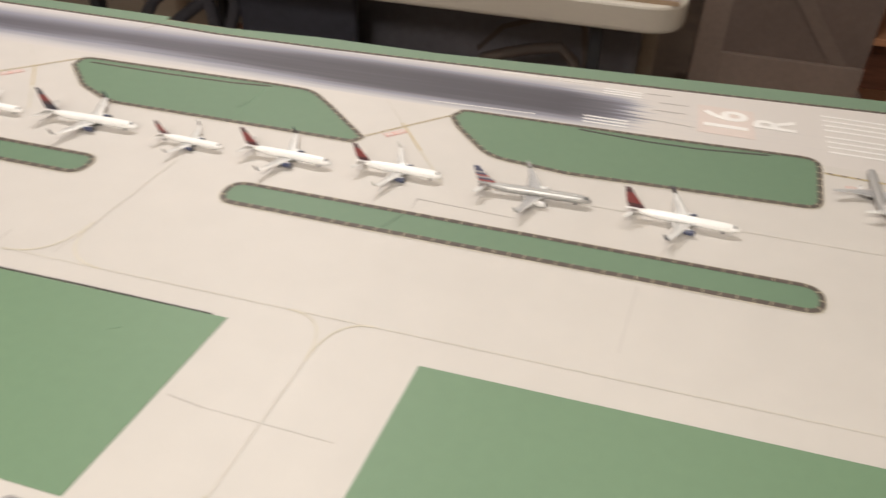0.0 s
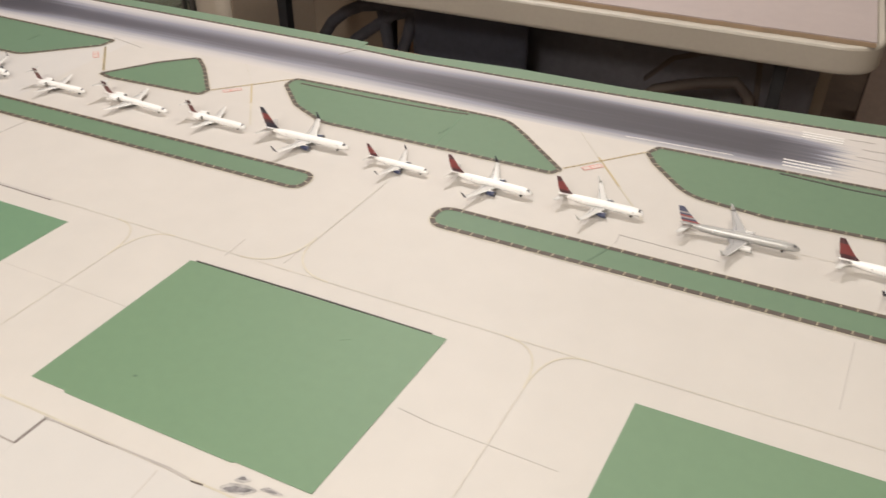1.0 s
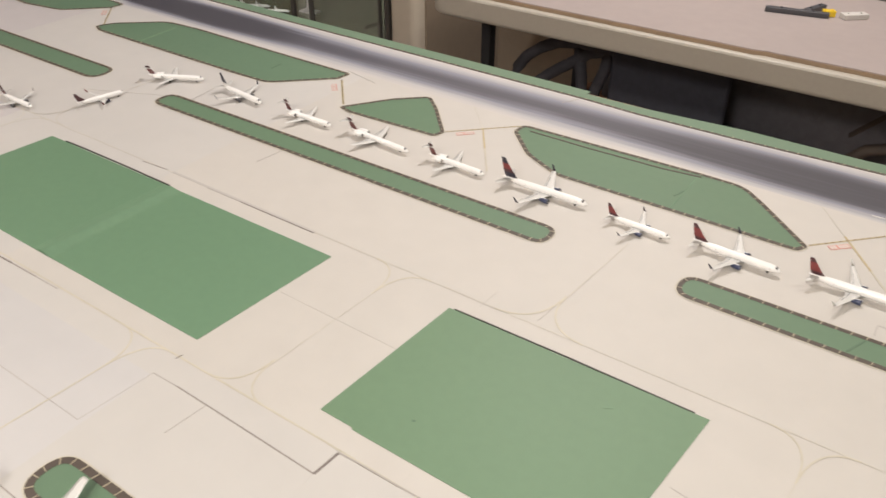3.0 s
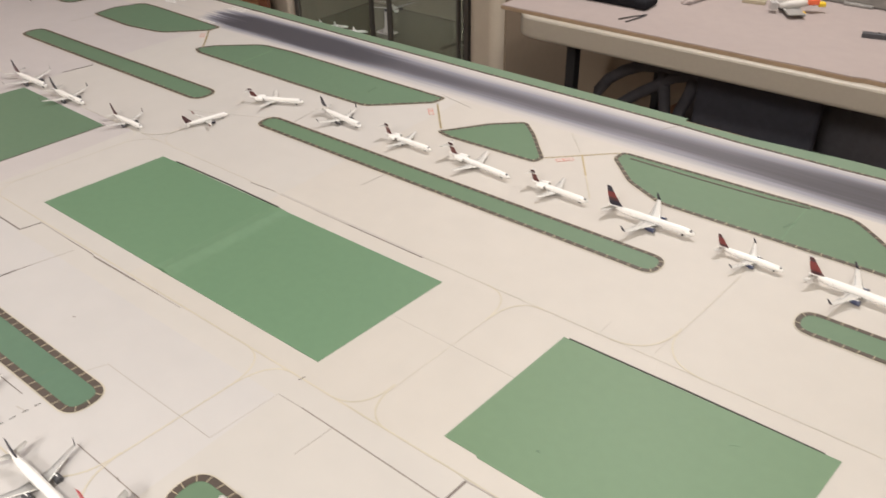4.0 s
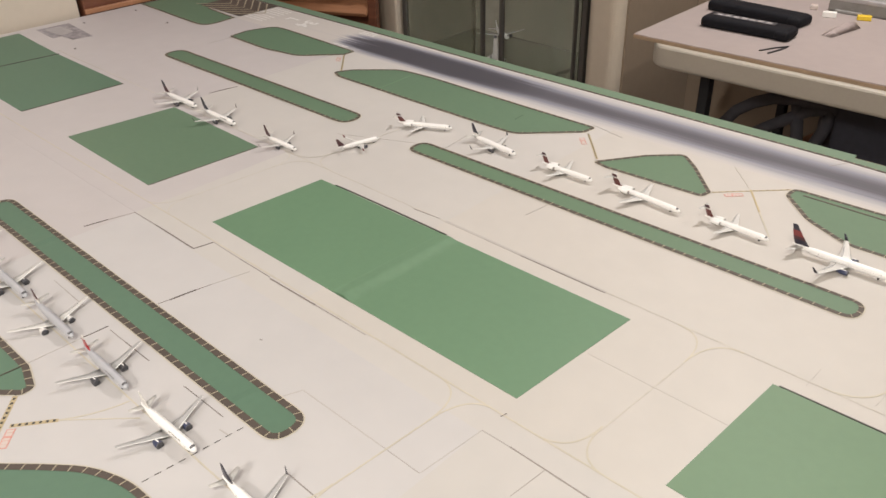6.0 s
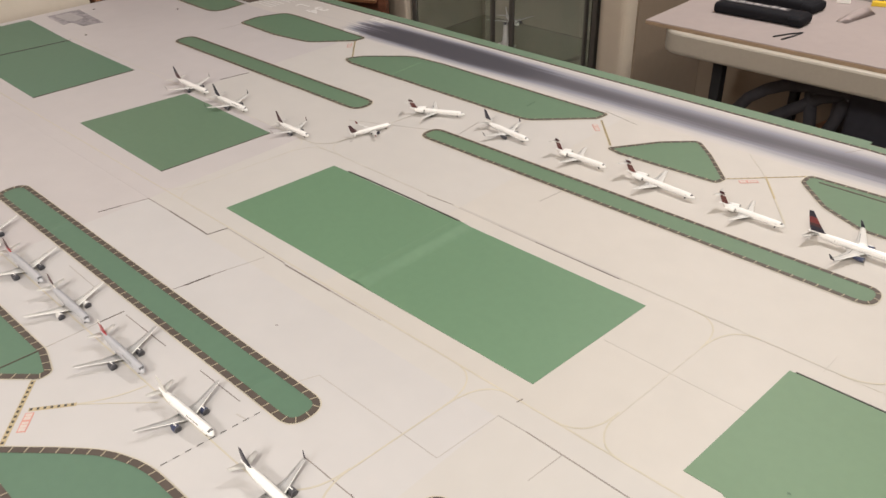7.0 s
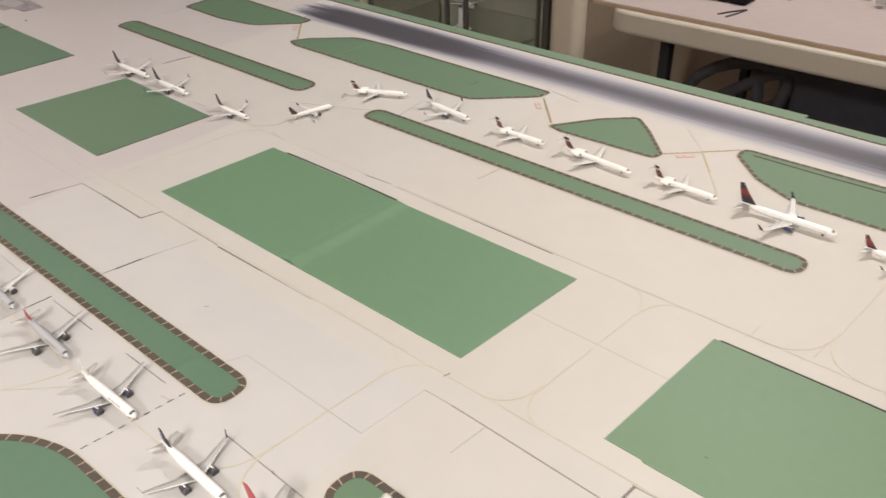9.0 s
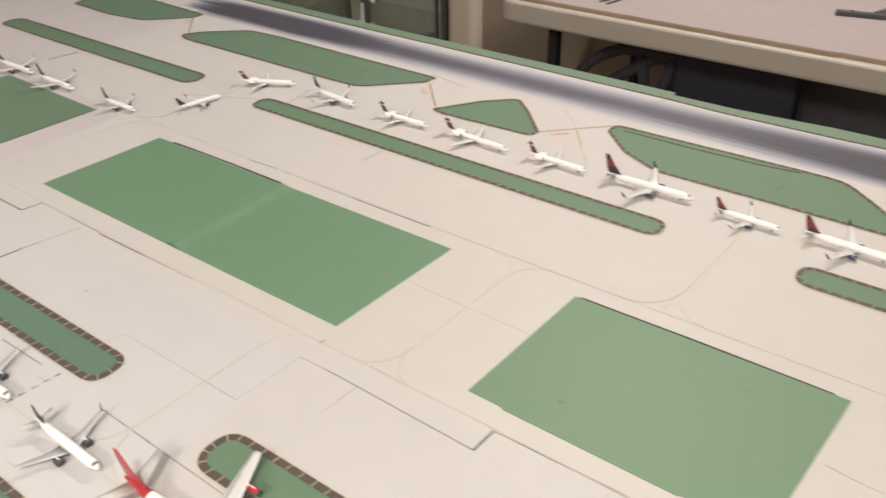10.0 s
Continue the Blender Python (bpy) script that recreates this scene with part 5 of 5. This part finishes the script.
def parts_tray():
    t = empty("parts_tray", pose(-0.62, 1.935, 0.0006), "grey model base with orange trim behind the toys", "tray")
    part("base", boxed(-0.42, 0.42, -0.09, 0.09, 0, 0.030, 0.004), GREY_PL, None).parent = t
    part("rim", boxed(-0.42, 0.42, -0.094, -0.084, 0.026, 0.036, 0.002), PHOTO_PALE, None, "pale grey rim").parent = t
    for k in range(5):
        part("trim_block", boxed(-0.40 + k * 0.17, -0.34 + k * 0.17, -0.100, -0.092, 0.0, 0.007, 0.002), (GREY_PL, YELLOW)[k % 2], None, "small toy block").parent = t
    part("back_block", boxed(-0.36, 0.40, -0.02, 0.08, 0.03, 0.11, 0.006), ENG_DARK, None, "dark raised block").parent = t
    return t


parts_tray()


# ---- under and around the table ----
def office_chair(x, y, turn):
    t = empty("office_chair", pose(x, y, FLOOR_Z, 0, 0, turn), "black office chair with looped arms under the table", "chair")

    def own(name, bm, mat, smooth=True, label=""):
        part(name, bm, mat, None, label, smooth).parent = t

    own("seat", boxed(0.02, 0.46, -0.23, 0.23, 0.36, 0.42, 0.03, 4), CHAIR)
    own("backrest", boxed(-0.02, 0.262, -0.06, -0.035, 0.30, 0.70, 0.012, 3), BACK_MESH, True, "wide black mesh backrest")
    own("gas_column", tube(bmesh.new(), ((0.24, 0, 0.10), (0.24, 0, 0.36)), 0.028, 14), STEEL_BLACK)
    for k in range(5):
        a = 2 * math.pi * k / 5
        ex, ey = 0.24 + 0.29 * math.cos(a), 0.29 * math.sin(a)
        own("base_leg", tube(bmesh.new(), ((0.24, 0, 0.11), (ex, ey, 0.07)), 0.02, 8), BLACK)
        own("castor", tube(bmesh.new(), ((ex - 0.015, ey, 0.028), (ex + 0.015, ey, 0.028)), 0.028, 12), RUBBER)
    for pts in (((-0.325, -0.04, 0.36), (-0.305, -0.04, 0.43), (-0.277, -0.04, 0.492), (-0.252, -0.04, 0.528), (-0.212, -0.04, 0.559), (-0.167, -0.04, 0.581), (-0.109, -0.04, 0.591), (-0.063, -0.04, 0.590), (0.03, -0.04, 0.585)), ((-0.235, -0.04, 0.45), (-0.188, -0.04, 0.493), (-0.155, -0.04, 0.518), (-0.113, -0.04, 0.548), (-0.082, -0.04, 0.571), (-0.03, -0.04, 0.588)), ((-0.075, -0.04, 0.43), (-0.055, -0.04, 0.493), (-0.040, -0.04, 0.534), (-0.030, -0.04, 0.585))):
        own("armrest", tube(bmesh.new(), pts, 0.0145, 10), CHAIR, True, "looped dark arm")
    own("arm_post", tube(bmesh.new(), ((-0.085, -0.04, 0.40), (-0.096, -0.04, 0.493), (-0.110, -0.04, 0.58)), 0.015, 8), CHAIR)
    return t


office_chair(-0.888, 1.70, 0)


def storage_bin():
    t = empty("storage_bin", pose(-0.505, 1.95, FLOOR_Z), "dark fabric storage bin, widened to stand in for shade under the table", "storage bin")
    # Bin stretched rightwards as a dark backing for the shade under the table.
    part("body", boxed(-0.485, 0.485, -0.16, 0.16, 0, 0.60, 0.02, 3), FABRIC, None, "", True).parent = t
    part("lid", boxed(-0.495, 0.495, -0.17, 0.17, 0.60, 0.64, 0.012, 3), FABRIC, None, "", True).parent = t
    part("handle", tube(bmesh.new(), ((-0.10, -0.165, 0.40), (-0.09, -0.185, 0.40), (0.09, -0.185, 0.40), (0.10, -0.165, 0.40)), 0.010, 8), BLACK, None, "", True).parent = t
    return t


storage_bin()


def under_crate():
    t = empty("wooden_crate", pose(-0.93, 1.86, FLOOR_Z, 0, 0, -12), "orange-brown wooden crate on the floor under the table", "crate")
    for sx in (-1, 1):
        part("end_panel", boxed(sx * 0.105 - 0.006, sx * 0.105 + 0.006, -0.07, 0.07, 0, 0.40, 0.002), WOOD_PALE, None).parent = t
    for k in range(4):
        for y in (-0.075, 0.075):
            part("slat", boxed(-0.112, 0.112, y - 0.005, y + 0.005, 0.01 + k * 0.10, 0.095 + k * 0.10, 0.002), WOOD_PALE, None).parent = t
    part("lid", boxed(-0.115, 0.115, -0.081, 0.081, 0.402, 0.412, 0.002), WOOD_PALE, None).parent = t
    return t


under_crate()


def cable_stool(x, y):
    t = empty("low_stool", pose(x, y, FLOOR_Z), "dark low stool with a bent tubular frame", "stool")
    for s in (-0.06, 0.14):
        part("frame", tube(bmesh.new(), [(-0.17, s, 0.0), (-0.155, s, 0.36), (-0.12, s, 0.47), (-0.066, s, 0.527), (-0.018, s, 0.545), (0.029, s, 0.559), (0.089, s, 0.571), (0.118, s, 0.545), (0.135, s, 0.40), (0.15, s, 0.0)], 0.012, 10), DARK_TUBE, None, "bent brown tube", True).parent = t
    return t


cable_stool(-0.26, 1.66)


def tall_panel(y, label):
    t = empty("flat_carton", pose(0.40, y, FLOOR_Z), label, "carton")
    part("side", boxed(-0.262, -0.178, -0.02, 0.02, 0, 0.68, 0.003), TAUPE, None).parent = t
    part("side", boxed(-0.178, 0.24, -0.02, 0.02, 0, 0.237, 0.003), TAUPE, None).parent = t
    part("inner_face", boxed(-0.178, 0.24, -0.004, 0.012, 0.237, 0.68), CARTON_DARK, None, "dark brown recessed face").parent = t
    strip = part("strap", boxed(-0.020, 0.020, -0.009, -0.005, -0.26, 0.26), STRAP, None, "dull diagonal strap")
    strip.matrix_world = pose(0.085, 0, 0.34, 0, -38, 0)
    strip.parent = t
    return t


STRAP = material("dull_brown_strap", (0.165, 0.122, 0.104), 0.85, spread=0.15, big=5)
CARTON_DARK = material("dark_brown_carton", (0.140, 0.102, 0.088), 0.85, spread=0.15, big=5)
tall_panel(2.6, "flat taupe carton with dark inner face standing in the passage")


def bookcase():
    t = empty("bookcase", pose(0.918, 2.75, FLOOR_Z), "orange-brown wooden bookcase in the passage", "bookcase")
    for x in (-0.30, 0.30):
        part("side_panel", boxed(x - 0.012, x + 0.012, -0.15, 0.15, 0, 1.2, 0.002), WOOD_PALE, None).parent = t
    for z in (0.05, 0.32, 0.6, 0.88, 1.18):
        part("shelf", boxed(-0.287, 0.287, -0.15, 0.14, z - 0.011, z + 0.011, 0.002), WOOD_PALE, None).parent = t
    part("back_panel", boxed(-0.287, 0.287, 0.142, 0.150, 0.0, 1.2), WOOD, None).parent = t
    return t


bookcase()


# ---- glass display cabinet ----
def cabinet():
    t = empty("display_cabinet", pose(-2.04, 1.75, FLOOR_Z), "glass display cabinet with thin black metal frame", "cabinet")
    top = 1.10

    def own(name, bm, mat, label=""):
        ob = part(name, bm, mat, None, label)
        ob.parent = t
        return ob

    x0, x1, d = -0.346, 0.385, 0.36
    for x in (x0, x1):
        own("post", boxed(x - 0.008, x + 0.008, -0.008, 0.008, 0, top, 0.002), CAB_METAL)
    for x, wide in ((0.005, 0.0045), (0.082, 0.006)):
        own("door_stile", boxed(x - wide, x + wide, -0.010, 0.006, 0.05, top - 0.02, 0.002), CAB_METAL)
    own("door_stile", boxed(x1 - 0.034, x1 - 0.026, -0.010, 0.006, 0.05, top - 0.02, 0.002), CAB_METAL)
    for z in (0.02, top - 0.012):
        own("rail", boxed(x0 + 0.012, x1 - 0.012, -0.010, 0.010, z - 0.012, z + 0.012, 0.002), CAB_METAL)
        own("rail", boxed(x0 + 0.012, x1 - 0.012, d - 0.010, d + 0.010, z - 0.012, z + 0.012, 0.002), CAB_METAL)
    for a, b in ((x0 + 0.013, -0.005), (0.092, x1 - 0.013)):
        pane = own("pane", boxed(a, b, -0.003, 0.001, 0.035, top - 0.028), GLASS, "clear glass pane")
        pane.visible_shadow = False
    own("back_panel", boxed(x0 + 0.012, x1 - 0.012, d - 0.006, d - 0.001, 0.035, top - 0.028), CAB_BACK, "back panel with the glass haze in its colour")
    for x in (x0, x1):
        own("side_panel", boxed(x - 0.004, x + 0.004, 0.013, d - 0.013, 0.035, top - 0.028), CAB_BACK)
    own("base_panel", boxed(x0 + 0.012, x1 - 0.012, 0.012, d - 0.012, 0.030, 0.045), CAB_FLOOR)
    for z in (0.405,):
        shelf = own("glass_shelf", boxed(x0 + 0.014, x1 - 0.014, 0.014, d - 0.014, z, z + 0.006), GLASS, "clear glass shelf")
        shelf.visible_shadow = False
        own("shelf_rail", tube(bmesh.new(), ((0.128, 0.20, 0.361), (0.216, 0.20, 0.402)), 0.006, 8), CAB_METAL)
    return t


cabinet()
SHOWN = "model airliners in the display cabinet"
shown = airliner(-1.975, 1.90, 10, 0.160, 0.0165, 0.165, 0.042, "white model airliner on a stand in the cabinet", wing=WING_GREY, fin=(FIN_PALE, FIN_PALE), engine=ENG_DARK, group=SHOWN)
shown.matrix_world = pose(-2.055, 1.87, -0.262, 0, -6, -36)
stand = empty("display_stand", pose(-2.074, 1.86, -0.338), "white plastic stand under the cabinet airliner", "stand")
part("stem", loft(bmesh.new(), [[Vector((math.cos(a) * r, math.sin(a) * r, z)) for a in [2 * math.pi * k / 10 for k in range(10)]] for r, z in ((0.020, 0.004), (0.010, 0.02), (0.007, 0.079))]), PAPER, None, "tapered white stem", True).parent = stand
part("foot", boxed(-0.032, 0.032, -0.022, 0.022, 0, 0.005, 0.002), PAPER, None).parent = stand
for dx in (-0.125, -0.215):
    small = airliner(-2.04 + dx, 1.79, 30, 0.10, 0.0098, 0.09, 0.030, "small white model airliner standing on the cabinet shelf", wing=WING_WHITE, fin=(FIN_PALE, FIN_PALE), engine=ENG_PALE, group=SHOWN)
    small.matrix_world = pose(-2.04 + dx, 1.79, -0.3388, 0, 0, 30)


# ---- wooden furniture behind the far end ----
def dresser():
    t = empty("dresser", pose(-2.70, 0.98, FLOOR_Z), "reddish brown wooden dresser standing behind the board end", "dresser")
    part("body", boxed(-0.25, 0.268, -0.300, 0.20, 0.06, 1.30, 0.004), WOOD, None).parent = t
    part("base_trim", boxed(-0.26, 0.272, -0.305, 0.21, 0.0, 0.06, 0.004), WOOD, None).parent = t
    for k in range(3):
        part("drawer_front", boxed(-0.24, 0.24, 0.20, 0.214, 0.12 + k * 0.38, 0.46 + k * 0.38, 0.004), WOOD_PALE, None).parent = t
        part("drawer_knob", tube(bmesh.new(), ((0, 0.214, 0.29 + k * 0.38), (0, 0.238, 0.29 + k * 0.38)), 0.014, 12), METAL, None).parent = t
    part("ledge", boxed(0.268, 0.278, -0.302, 0.20, 0.752, 0.764, 0.002), WOOD_PALE, None).parent = t
    return t


dresser()


def slatted_rack():
    t = empty("slatted_rack", pose(-2.630, 1.55, FLOOR_Z, 0, 0, 25), "reddish brown slatted wooden rack beside the pillar", "rack")
    for x in (-0.22, 0.22):
        part("upright", boxed(x - 0.015, x + 0.015, -0.015, 0.015, 0, 0.95, 0.003), WOOD, None).parent = t
    for k in range(9):
        z = 0.12 + k * 0.09
        bm = boxed(-0.205, 0.205, -0.035, 0.035, -0.008, 0.008, 0.003)
        ob = part("slat", bm, WOOD_PALE, None)
        ob.matrix_world = pose(0, 0.0, z, 35, 0, 0)
        ob.parent = t
    part("back_panel", boxed(-0.205, 0.205, 0.04, 0.048, 0.02, 0.93), WOOD, None).parent = t
    return t


slatted_rack()
